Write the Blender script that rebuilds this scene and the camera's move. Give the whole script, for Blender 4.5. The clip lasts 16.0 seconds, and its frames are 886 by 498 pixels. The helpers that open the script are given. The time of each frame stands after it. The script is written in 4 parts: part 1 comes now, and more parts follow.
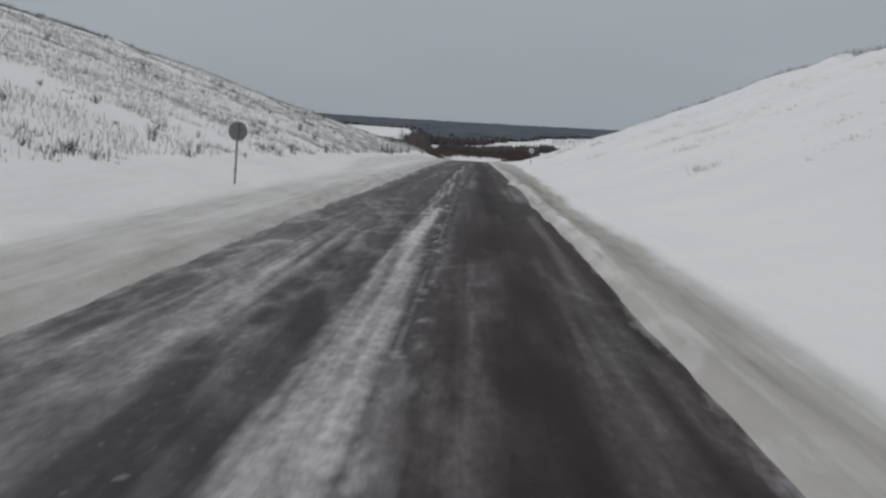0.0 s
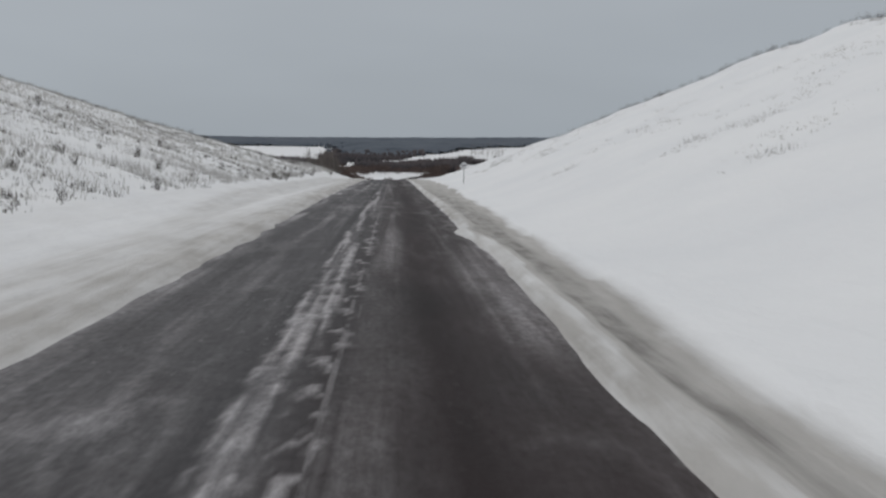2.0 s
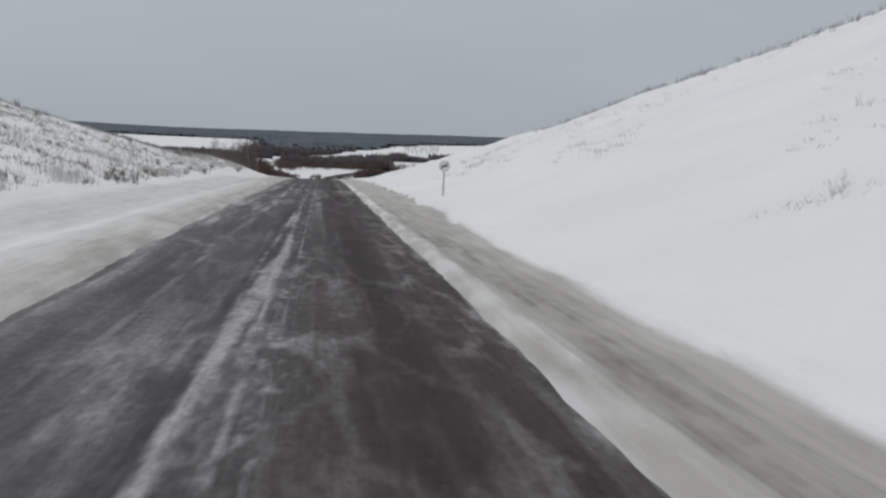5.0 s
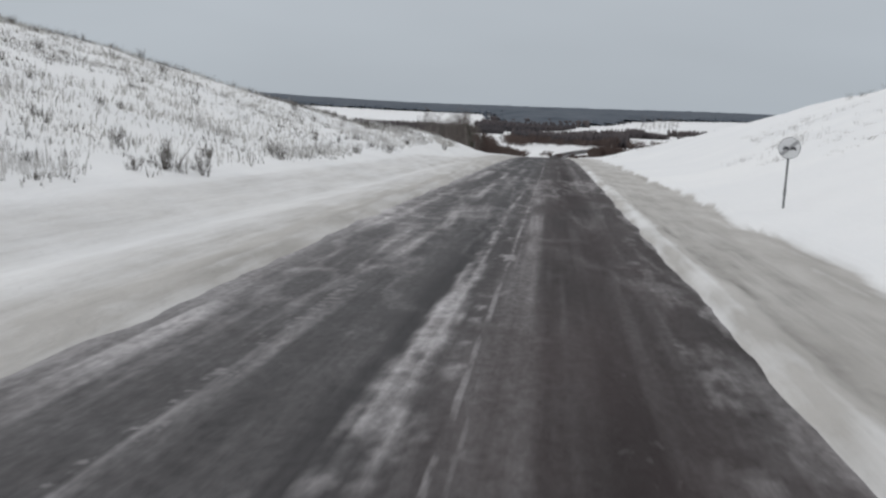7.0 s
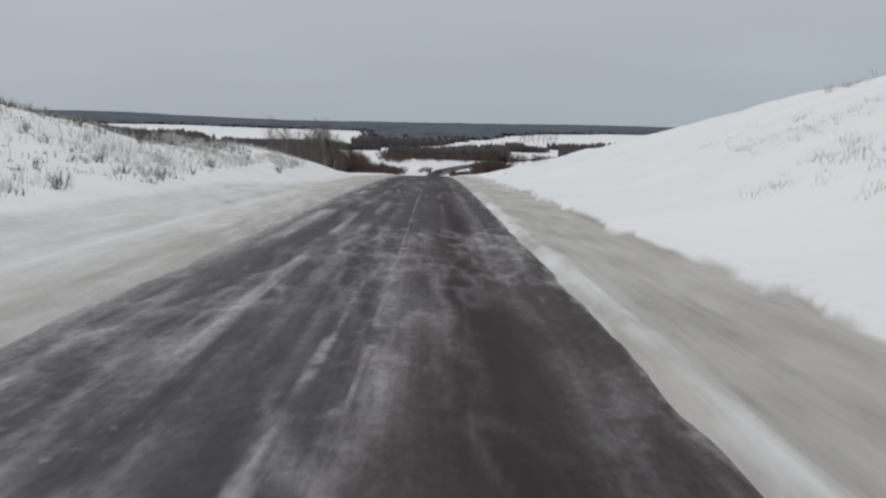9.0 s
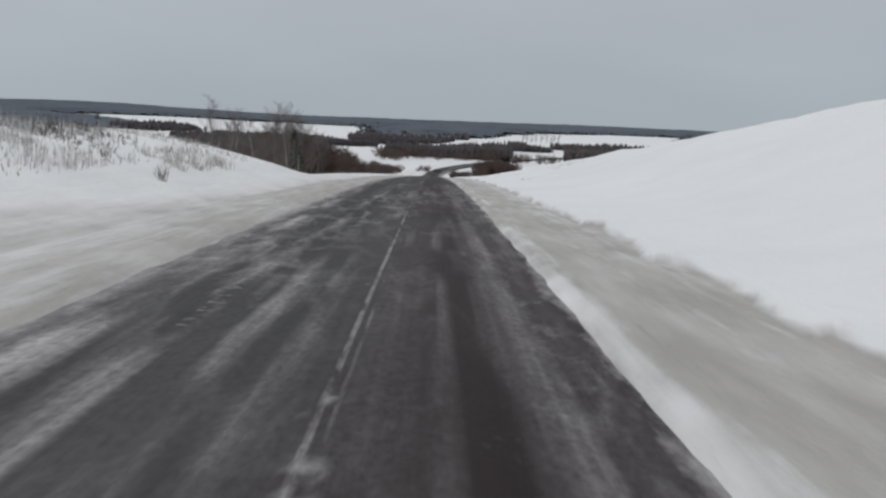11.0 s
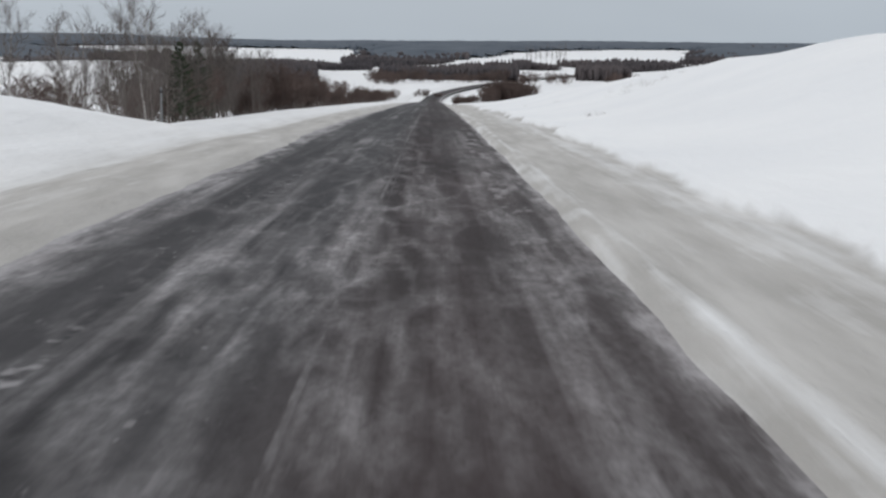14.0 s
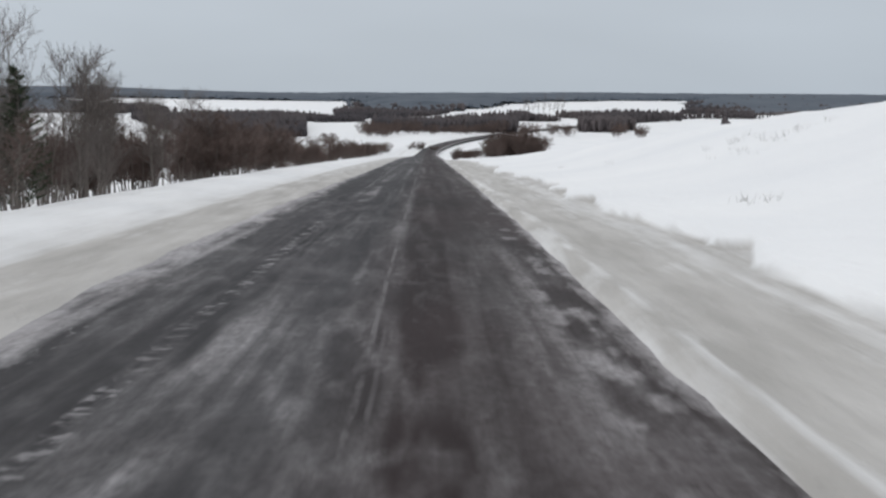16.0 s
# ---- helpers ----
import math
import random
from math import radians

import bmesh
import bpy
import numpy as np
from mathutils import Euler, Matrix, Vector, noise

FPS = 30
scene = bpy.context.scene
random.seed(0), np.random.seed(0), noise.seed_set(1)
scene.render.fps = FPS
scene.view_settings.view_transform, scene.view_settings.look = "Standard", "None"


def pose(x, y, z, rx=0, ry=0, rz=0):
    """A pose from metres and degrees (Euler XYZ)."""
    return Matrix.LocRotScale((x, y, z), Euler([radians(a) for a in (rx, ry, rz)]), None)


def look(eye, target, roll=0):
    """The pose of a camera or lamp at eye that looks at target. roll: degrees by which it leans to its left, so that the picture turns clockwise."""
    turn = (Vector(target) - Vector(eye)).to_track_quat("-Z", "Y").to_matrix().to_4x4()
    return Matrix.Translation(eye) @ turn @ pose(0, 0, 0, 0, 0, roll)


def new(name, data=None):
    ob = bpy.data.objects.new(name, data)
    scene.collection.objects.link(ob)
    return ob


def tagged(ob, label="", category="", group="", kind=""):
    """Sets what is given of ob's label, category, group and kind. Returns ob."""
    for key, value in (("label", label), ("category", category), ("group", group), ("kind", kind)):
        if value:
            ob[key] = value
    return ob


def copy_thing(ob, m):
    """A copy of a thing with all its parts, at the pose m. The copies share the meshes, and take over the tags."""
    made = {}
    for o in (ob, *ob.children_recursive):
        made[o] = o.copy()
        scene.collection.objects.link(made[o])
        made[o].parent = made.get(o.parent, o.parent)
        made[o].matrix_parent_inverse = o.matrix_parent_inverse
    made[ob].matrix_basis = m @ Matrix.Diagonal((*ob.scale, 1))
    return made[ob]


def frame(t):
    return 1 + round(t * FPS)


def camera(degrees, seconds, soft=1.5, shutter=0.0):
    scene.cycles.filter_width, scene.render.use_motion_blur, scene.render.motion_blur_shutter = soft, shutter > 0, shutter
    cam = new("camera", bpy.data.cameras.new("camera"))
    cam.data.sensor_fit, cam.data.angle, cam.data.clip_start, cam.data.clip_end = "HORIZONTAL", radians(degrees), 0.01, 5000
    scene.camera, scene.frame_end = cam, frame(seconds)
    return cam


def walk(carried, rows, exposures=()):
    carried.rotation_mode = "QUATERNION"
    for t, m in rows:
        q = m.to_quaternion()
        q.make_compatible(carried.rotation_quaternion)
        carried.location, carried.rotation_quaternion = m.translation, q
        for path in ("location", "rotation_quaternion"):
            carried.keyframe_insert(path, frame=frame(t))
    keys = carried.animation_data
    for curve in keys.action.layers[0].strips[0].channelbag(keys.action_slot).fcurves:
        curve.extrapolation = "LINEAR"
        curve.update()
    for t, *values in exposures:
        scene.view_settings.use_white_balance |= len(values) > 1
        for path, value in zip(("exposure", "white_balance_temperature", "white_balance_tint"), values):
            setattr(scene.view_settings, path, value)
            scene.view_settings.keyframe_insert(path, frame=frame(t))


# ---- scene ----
# ---- camera and its walk ----
cam = camera(48.57, 16.0, soft=2.4, shutter=0.15)


def view(x, y, z, yaw, pitch, roll):
    a, b = radians(yaw), radians(pitch)
    ahead = Vector((-math.sin(a) * math.cos(b), math.cos(a) * math.cos(b), math.sin(b)))
    eye = Vector((x, y, z))
    return look(eye, eye + ahead, roll)


# seconds, eye (m), yaw to the left, pitch up, roll (degrees)
PATH = [
    (0, -0.10, 0.12, 2.36, 1.54, -7.42, 3.54), (0.5, 0.03, 7.41, 2.33, 0.99, -4.67, 1.05),
    (1, -0.02, 14.66, 2.20, -0.06, -4.52, -0.04), (1.5, -0.08, 21.67, 2.12, -1.04, -4.89, 1.03),
    (2, -0.13, 28.86, 1.97, -2.93, -6.44, 0.43), (2.5, -0.25, 35.99, 1.77, -2.62, -8.55, 1.57),
    (3, -0.10, 43.33, 1.70, -3.61, -7.57, 2.83), (3.2, -0.11, 46.16, 1.59, -4.50, -5.45, 2.87),
    (5.3, -0.29, 76.46, 0.82, -7.20, -7.13, 2.11), (5.5, -0.26, 79.44, 0.75, -4.21, -8.94, 2.12),
    (6, -0.25, 86.75, 0.54, 1.70, -8.71, 2.84), (6.5, -0.15, 93.89, 0.33, 4.97, -10.83, 3.00),
    (7, -0.05, 101.66, 0.06, 6.19, -8.39, 2.19), (7.5, 0.00, 108.60, -0.12, 4.10, -9.04, 1.04),
    (8, -0.12, 116.22, -0.42, -0.07, -6.52, 2.67), (8.5, -0.22, 123.13, -0.61, -1.87, -8.61, 2.44),
    (9, -0.04, 130.32, -0.83, -0.67, -7.24, 1.25), (9.5, 0.00, 137.54, -1.00, -1.68, -7.47, 0.83),
    (9.7, 0.05, 140.47, -1.06, -2.26, -6.55, 1.76), (11.8, 0.30, 170.86, -2.01, -0.53, -9.90, 2.35),
    (12, 0.38, 173.75, -2.10, -1.10, -11.34, 2.01), (12.5, 0.38, 180.98, -2.42, -1.41, -10.53, 1.17),
    (13, 0.38, 188.21, -2.55, -2.25, -10.54, 0.58), (13.5, 0.28, 195.44, -2.84, -1.44, -13.32, 0.83),
    (14, 0.21, 202.70, -3.08, -0.72, -11.85, 0.47), (14.5, 0.12, 210.10, -3.30, -2.23, -10.86, -0.11),
    (15, 0.06, 217.25, -3.50, -2.76, -11.06, -0.07), (15.5, -0.03, 224.28, -3.79, -1.93, -10.08, 0.18),
    (16, -0.15, 231.74, -4.09, -1.00, -8.90, 0.27),
]
walk(cam, [(r[0], view(*r[1:])) for r in PATH], exposures=[
    (0, -0.53, 6470, 10), (0.5, -0.26, 6470, 10), (1, -0.5, 6470, 10), (1.5, -0.37, 6470, 10), (2, -0.4, 6470, 10), (2.5, -0.28, 6470, 10),
    (3, -0.24, 6470, 10), (5.5, -0.29, 6470, 10), (6, -0.22, 6470, 10), (6.5, -0.15, 6470, 10), (7.5, -0.08, 6470, 10), (8, -0.14, 6470, 10),
    (9, -0.2, 6470, 10), (9.5, -0.28, 6470, 10), (12, -0.12, 6390, 10), (12.5, 0.02, 6390, 10), (13, 0.04, 6390, 10), (13.5, 0.03, 6390, 10),
    (14, 0.0, 6390, 10), (14.5, 0.17, 6390, 10), (15, 0.18, 6390, 10), (16, 0.08, 6390, 10)])

# ---- world and sun: an overcast winter noon ----
world = bpy.data.worlds.new("overcast_sky")
scene.world = world
world.use_nodes = True
wn, wl = world.node_tree.nodes, world.node_tree.links
wn.clear()
w_out = wn.new("ShaderNodeOutputWorld")
w_bg = wn.new("ShaderNodeBackground")
w_sky = wn.new("ShaderNodeTexSky")
w_sky.sky_type, w_sky.sun_disc = "NISHITA", False
w_sky.sun_elevation, w_sky.sun_rotation = radians(38), radians(-66)
w_grey = wn.new("ShaderNodeHueSaturation")
w_grey.inputs["Saturation"].default_value = 0.25
w_tc = wn.new("ShaderNodeTexCoord")
w_sep = wn.new("ShaderNodeSeparateXYZ")
w_ramp = wn.new("ShaderNodeValToRGB")
for pos, col in ((0.0, (0.45, 0.50, 0.55)), (0.03, (0.60, 0.635, 0.675)), (0.08, (0.875, 0.888, 0.902)), (0.17, (1.03, 1.028, 1.02)), (0.75, (0.68, 0.695, 0.72))):
    e = w_ramp.color_ramp.elements[0] if pos == 0.0 else (w_ramp.color_ramp.elements[1] if pos == 0.75 else w_ramp.color_ramp.elements.new(pos))
    e.position, e.color = pos, (*col, 1)
w_noise = wn.new("ShaderNodeTexNoise")
w_noise.inputs["Scale"].default_value, w_noise.inputs["Detail"].default_value = 2.2, 3
w_map = wn.new("ShaderNodeMapping")
w_map.inputs["Scale"].default_value = (1, 1, 4)
w_soft = wn.new("ShaderNodeMapRange")
for key, value in (("From Min", 0.3), ("From Max", 0.7), ("To Min", 0.95), ("To Max", 1.05)):
    w_soft.inputs[key].default_value = value
w_cloud = wn.new("ShaderNodeMix")
w_cloud.data_type, w_cloud.blend_type = "RGBA", "MULTIPLY"
w_cloud.inputs["Factor"].default_value = 1.0
w_mix = wn.new("ShaderNodeMix")
w_mix.data_type = "RGBA"
w_mix.inputs["Factor"].default_value = 0.94
w_dim = wn.new("ShaderNodeMix")
w_dim.data_type, w_dim.blend_type = "RGBA", "MULTIPLY"
w_dim.inputs["Factor"].default_value = 1.0
w_dim.inputs["B"].default_value = (0.1, 0.1, 0.1, 1)
wl.new(w_tc.outputs["Generated"], w_sep.inputs[0])
wl.new(w_sep.outputs["Z"], w_ramp.inputs[0])
wl.new(w_tc.outputs["Generated"], w_map.inputs[0])
wl.new(w_map.outputs[0], w_noise.inputs["Vector"])
wl.new(w_noise.outputs["Fac"], w_soft.inputs["Value"])
wl.new(w_ramp.outputs[0], w_cloud.inputs["A"])
wl.new(w_soft.outputs[0], w_cloud.inputs["B"])
wl.new(w_sky.outputs[0], w_grey.inputs["Color"])
wl.new(w_grey.outputs[0], w_dim.inputs["A"])
wl.new(w_dim.outputs["Result"], w_mix.inputs["A"])
wl.new(w_cloud.outputs["Result"], w_mix.inputs["B"])
wl.new(w_mix.outputs["Result"], w_bg.inputs["Color"])
wl.new(w_bg.outputs[0], w_out.inputs[0])
w_bg.inputs["Strength"].default_value = 1.0

sun = bpy.data.lights.new("sun", "SUN")
sun.energy, sun.angle, sun.color = 0.55, radians(22), (1.0, 0.985, 0.96)
new("sun", sun).matrix_world = look((-90, 20, 75), (0, 60, 0))


# ---- materials ----
class Mat:
    """A small node builder round one Principled material."""

    def __init__(self, name, colour=(0.5, 0.5, 0.5), rough=0.8, metal=0.0):
        self.m = bpy.data.materials.new(name)
        self.m.use_nodes = True
        self.t = self.m.node_tree
        self.b = self.t.nodes["Principled BSDF"]
        self.b.inputs["Base Color"].default_value = (*colour, 1)
        self.b.inputs["Roughness"].default_value, self.b.inputs["Metallic"].default_value = rough, metal
        self.b.inputs["Specular IOR Level"].default_value = 0.25
        self.pos = self.n("ShaderNodeTexCoord").outputs["Object"]

    def n(self, kind):
        return self.t.nodes.new(kind)

    def to(self, a, b):
        if isinstance(a, (int, float)):
            b.default_value = a
        elif isinstance(a, tuple):
            b.default_value = (*a, 1) if len(a) == 3 else a
        else:
            self.t.links.new(a, b)

    def noise(self, scale, detail=4, stretch=(1, 1, 1), rough=0.55, vector=None, warp=0.0):
        mp, no = self.n("ShaderNodeMapping"), self.n("ShaderNodeTexNoise")
        mp.inputs["Scale"].default_value = stretch
        self.to(vector or self.pos, mp.inputs[0])
        self.to(mp.outputs[0], no.inputs["Vector"])
        no.inputs["Scale"].default_value, no.inputs["Detail"].default_value = scale, detail
        no.inputs["Roughness"].default_value, no.inputs["Distortion"].default_value = rough, warp
        return no.outputs["Fac"]

    def range(self, v, a, b, c=0.0, d=1.0, smooth=False):
        r = self.n("ShaderNodeMapRange")
        r.interpolation_type = "SMOOTHSTEP" if smooth else "LINEAR"
        for key, value in (("Value", v), ("From Min", a), ("From Max", b), ("To Min", c), ("To Max", d)):
            self.to(value, r.inputs[key])
        return r.outputs[0]

    def math(self, op, a, b=0.0):
        r = self.n("ShaderNodeMath")
        r.operation = op
        self.to(a, r.inputs[0])
        self.to(b, r.inputs[1])
        return r.outputs[0]

    def mix(self, f, a, b):
        r = self.n("ShaderNodeMix")
        r.data_type = "RGBA"
        self.to(f, r.inputs["Factor"])
        self.to(a, r.inputs["A"])
        self.to(b, r.inputs["B"])
        return r.outputs["Result"]

    def attr(self, name):
        r = self.n("ShaderNodeAttribute")
        r.attribute_name = name
        return r.outputs["Fac"]

    def colour(self, c):
        self.to(c, self.b.inputs["Base Color"])
        return self

    def rough(self, r):
        self.to(r, self.b.inputs["Roughness"])
        return self

    def bump(self, h, strength=0.3, dist=0.05):
        r = self.n("ShaderNodeBump")
        r.inputs["Strength"].default_value, r.inputs["Distance"].default_value = strength, dist
        self.to(h, r.inputs["Height"])
        self.to(r.outputs[0], self.b.inputs["Normal"])
        return self


def snow_material():
    k = Mat("snow", rough=0.7)
    broad, fine = k.noise(0.11, 5), k.noise(2.3, 5, (1, 0.35, 1))
    clean = k.mix(k.range(broad, 0.35, 0.7), (0.86, 0.865, 0.87), (0.80, 0.81, 0.825))
    dirty = k.mix(k.range(k.noise(1.4, 6, (1, 0.16, 1)), 0.35, 0.7), (0.40, 0.385, 0.365), (0.55, 0.535, 0.515))
    d = k.attr("dirt")
    streak = k.range(k.noise(2.4, 6, (1.7, 0.05, 1), 0.62), 0.3, 0.7, 0.78, 1.2)
    edge = k.range(k.math("MULTIPLY", k.math("MULTIPLY", d, streak), k.range(k.noise(0.9, 6, (1, 0.35, 1), 0.65), 0.3, 0.7, 0.72, 1.22)), 0.10, 0.66)
    black = k.mix(k.range(k.noise(2.6, 6, (1, 0.3, 1)), 0.35, 0.65), (0.20, 0.19, 0.178), (0.38, 0.365, 0.345))
    k.colour(k.mix(k.range(k.math("MULTIPLY", d, streak), 1.0, 1.7), k.mix(edge, clean, dirty), black))
    h = k.math("ADD", k.math("MULTIPLY", broad, 1.5), k.math("ADD", k.math("MULTIPLY", fine, 0.35), k.math("MULTIPLY", k.noise(0.55, 6, (1, 0.5, 1), 0.6), 0.8)))
    h = k.math("ADD", h, k.math("MULTIPLY", k.noise(5.5, 6, (1, 0.6, 1), 0.7), k.range(d, 0.05, 0.5, 0.0, 0.35)))
    return k.bump(h, 0.5, 0.4).m


def asphalt_material():
    k = Mat("snow_blown_asphalt", rough=0.75)
    k.b.inputs["Specular IOR Level"].default_value = 0.09
    sep = k.n("ShaderNodeSeparateXYZ")
    k.to(k.pos, sep.inputs[0])
    x, y = k.attr("across"), sep.outputs[1]
    grain = k.noise(9.0, 5, (1, 0.5, 1), 0.7)
    left = k.mix(k.range(k.noise(0.5, 6, (1, 0.2, 1)), 0.3, 0.7), (0.0200, 0.0190, 0.0203), (0.0425, 0.0400, 0.0425))
    right = k.mix(k.range(k.noise(0.6, 6, (1, 0.2, 1)), 0.3, 0.7), (0.0135, 0.0086, 0.0082), (0.031, 0.0205, 0.0205))
    base = k.mix(k.range(x, -1.6, -0.4), left, right)
    wander = k.math("MULTIPLY", k.math("SUBTRACT", k.noise(0.07, 4), 0.5), 0.5)
    small = k.math("MULTIPLY", k.math("SUBTRACT", k.noise(0.6, 3, (1, 0.4, 1)), 0.5), 0.07)
    xw, xs = k.math("ADD", x, wander), k.math("ADD", x, small)

    def band(at, half, soft, across=x):
        away = k.math("ABSOLUTE", k.math("SUBTRACT", across, at))
        return k.range(k.math("SUBTRACT", away, half), 0.0, soft, 1.0, 0.0, True)

    # the worn middle line
    line = k.math("MULTIPLY", band(-0.83, 0.018, 0.05, xs), k.range(k.noise(1.1, 7, (1.5, 0.3, 1), 0.7), 0.38, 0.54))
    twin = k.math("MULTIPLY", band(-0.68, 0.008, 0.05, xs), k.range(k.noise(0.5, 6, (1.5, 0.3, 1), 0.7), 0.44, 0.60))
    line = k.math("MAXIMUM", line, k.math("MULTIPLY", twin, 0.7))
    line = k.math("MULTIPLY", line, k.math("MULTIPLY", k.range(y, 192, 212, 1.0, 0.5), k.range(y, 75, 130, 0.62, 1.0)))
    # prints of a tread
    tread = k.math("MULTIPLY", band(-3.25, 0.10, 0.10, xw), k.math("MULTIPLY", k.range(k.noise(3.2, 3, (0.7, 1.5, 1), 0.7), 0.5, 0.62), k.range(k.noise(0.06, 3), 0.42, 0.55)))
    # rubbed snow at both edges of the asphalt
    hem = k.math("ADD", k.math("MULTIPLY", k.math("SUBTRACT", k.noise(1.1, 7, (1.2, 0.3, 1), 0.68), 0.5), 2.2), 0.5)
    rim = k.math("MAXIMUM", k.range(x, 1.85, 2.70), k.range(x, -3.9, -5.5))
    rim = k.range(k.math("ADD", rim, k.math("MULTIPLY", k.math("SUBTRACT", hem, 0.5), 0.9)), 0.55, 1.0)
    # scattered crumbs of packed snow
    crumb = k.math("MULTIPLY", k.range(k.noise(7.5, 3, (1, 0.45, 1), 0.6), 0.60, 0.68), k.math("MULTIPLY", k.range(k.noise(0.35, 4, (1, 0.25, 1)), 0.45, 0.62), k.range(x, -1.0, -1.8, 0.25, 1.0)))
    # snow lying and drifting on the road, broken up by grit and long scratches
    lying = k.attr("snow")
    grit = k.noise(6.5, 6, (1.5, 0.6, 1), 0.72)
    scratch = k.noise(2.2, 5, (4.0, 0.09, 1), 0.6)
    crumble = k.math("ADD", k.range(grit, 0.3, 0.7, -0.45, 0.45), k.range(scratch, 0.3, 0.7, -0.22, 0.22))
    snow = k.math("MULTIPLY", lying, k.math("ADD", 1.0, k.math("MULTIPLY", crumble, k.range(lying, 0.1, 0.9, 1.0, 0.55))))
    for more, weight in ((line, 0.42), (tread, 0.4), (rim, 0.55), (crumb, 0.30)):
        snow = k.math("MAXIMUM", snow, k.math("MULTIPLY", more, weight))
    snow = k.math("MULTIPLY", k.math("MAXIMUM", snow, 0.006), k.range(grain, 0.3, 0.7, 0.8, 1.2))
    clean = k.mix(k.range(k.noise(0.9, 4), 0.35, 0.65), (0.63, 0.615, 0.628), (0.535, 0.515, 0.523))
    c = k.mix(snow, base, clean)
    k.colour(c)
    k.rough(k.range(snow, 0, 0.6, 0.62, 0.88))
    return k.bump(k.math("ADD", k.math("MULTIPLY", grain, 0.6), k.math("ADD", k.noise(40, 3), k.math("MULTIPLY", snow, 3))), 0.35, 0.025).m


def plain(name, a, b, scale=6.0, rough=0.8, metal=0.0, stretch=(1, 1, 1)):
    k = Mat(name, rough=rough, metal=metal)
    f = k.noise(scale, 5, stretch)
    k.colour(k.mix(k.range(f, 0.3, 0.7), a, b))
    return k.bump(f, 0.2, 0.02).m


SNOW = snow_material()
ASPHALT = asphalt_material()
# pale blue of distant haze is mixed into the conifers' base colour
CONIFER = plain("haze_tinted_conifer", (0.064, 0.080, 0.102), (0.100, 0.117, 0.142), 0.012)
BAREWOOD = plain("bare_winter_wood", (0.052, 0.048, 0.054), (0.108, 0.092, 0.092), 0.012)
TWIG = plain("reddish_twigs", (0.085, 0.062, 0.054), (0.165, 0.118, 0.104), 0.35)
GREYTWIG = plain("grey_twigs", (0.105, 0.091, 0.084), (0.195, 0.168, 0.157), 0.35)
BARK = plain("grey_bark", (0.12, 0.104, 0.094), (0.22, 0.195, 0.178), 9, stretch=(1, 1, 0.2))
BIRCH = plain("birch_bark", (0.14, 0.12, 0.11), (0.55, 0.53, 0.50), 5, stretch=(1, 1, 2.5))
NEEDLE = plain("pine_needles", (0.028, 0.04, 0.024), (0.06, 0.075, 0.045), 4)
DRYGRASS = plain("dry_grass", (0.33, 0.318, 0.295), (0.60, 0.59, 0.57), 1.2)
FROSTED = plain("frosted_stalks", (0.42, 0.41, 0.395), (0.66, 0.655, 0.65), 1.5)
SHRUB = plain("dark_dry_weed", (0.07, 0.064, 0.058), (0.15, 0.138, 0.124), 5)
METAL = plain("galvanised_steel", (0.16, 0.165, 0.17), (0.24, 0.245, 0.25), 8, 0.6, 0.0)
WHITE = plain("dusty_white_sheet", (0.62, 0.63, 0.64), (0.74, 0.74, 0.75), 7, 0.5)
DARK = plain("black_print", (0.035, 0.035, 0.04), (0.06, 0.06, 0.065), 9, 0.6)


# ---- shared shapes ----
def part(name, bm, material, parent=None, label=""):
    me = bpy.data.meshes.new(name)
    bm.to_mesh(me)
    bm.free()
    me.materials.append(material)
    ob = new(name, me)
    ob.parent = parent
    return tagged(ob, label)


def thing(name, label, category, group="", kind="", at=None):
    ob = tagged(new(name), label, category, group, kind)
    if at is not None:
        ob.matrix_basis = at
    return ob


def mesh_from(name, verts, faces, material, smooth=False, parent=None):
    me = bpy.data.meshes.new(name)
    me.from_pydata(verts, [], faces)
    me.materials.append(material)
    if smooth:
        me.polygons.foreach_set("use_smooth", [True] * len(me.polygons))
    ob = new(name, me)
    ob.parent = parent
    return ob


def solid(name, verts, faces, material, label, category, kind="stuff"):
    me = bpy.data.meshes.new(name)
    me.vertices.add(len(verts))
    me.vertices.foreach_set("co", np.asarray(verts, np.float32).ravel())
    faces = np.asarray(faces)
    me.loops.add(faces.size)
    me.loops.foreach_set("vertex_index", faces.ravel())
    me.polygons.add(len(faces))
    me.polygons.foreach_set("loop_start", np.arange(len(faces)) * faces.shape[1])
    me.update(calc_edges=True)
    me.materials.append(material)
    return tagged(new(name, me), label, category, kind=kind)


def hashed(i, j, seed):
    h = np.sin(i * 127.1 + j * 311.7 + seed * 74.7) * 43758.5453
    return h - np.floor(h)


def lattice(x, y, seed=0):
    """Smooth value noise, 0 to 1, of numpy arrays."""
    i, j = np.floor(x), np.floor(y)
    u, v = x - i, y - j
    u, v = u * u * (3 - 2 * u), v * v * (3 - 2 * v)
    a = hashed(i, j, seed) * (1 - u) + hashed(i + 1, j, seed) * u
    b = hashed(i, j + 1, seed) * (1 - u) + hashed(i + 1, j + 1, seed) * u
    return a * (1 - v) + b * v


def rough_noise(x, y, seed=0, octaves=4):
    s, a, t = 0.0, 0.5, 0.0
    for o in range(octaves):
        s, t = s + a * (lattice(x * 2**o, y * 2**o, seed + o) - 0.5), t + a
        a *= 0.55
    return s / t


def step(a, b, v):
    t = np.clip((v - a) / (b - a), 0, 1)
    return t * t * (3 - 2 * t)


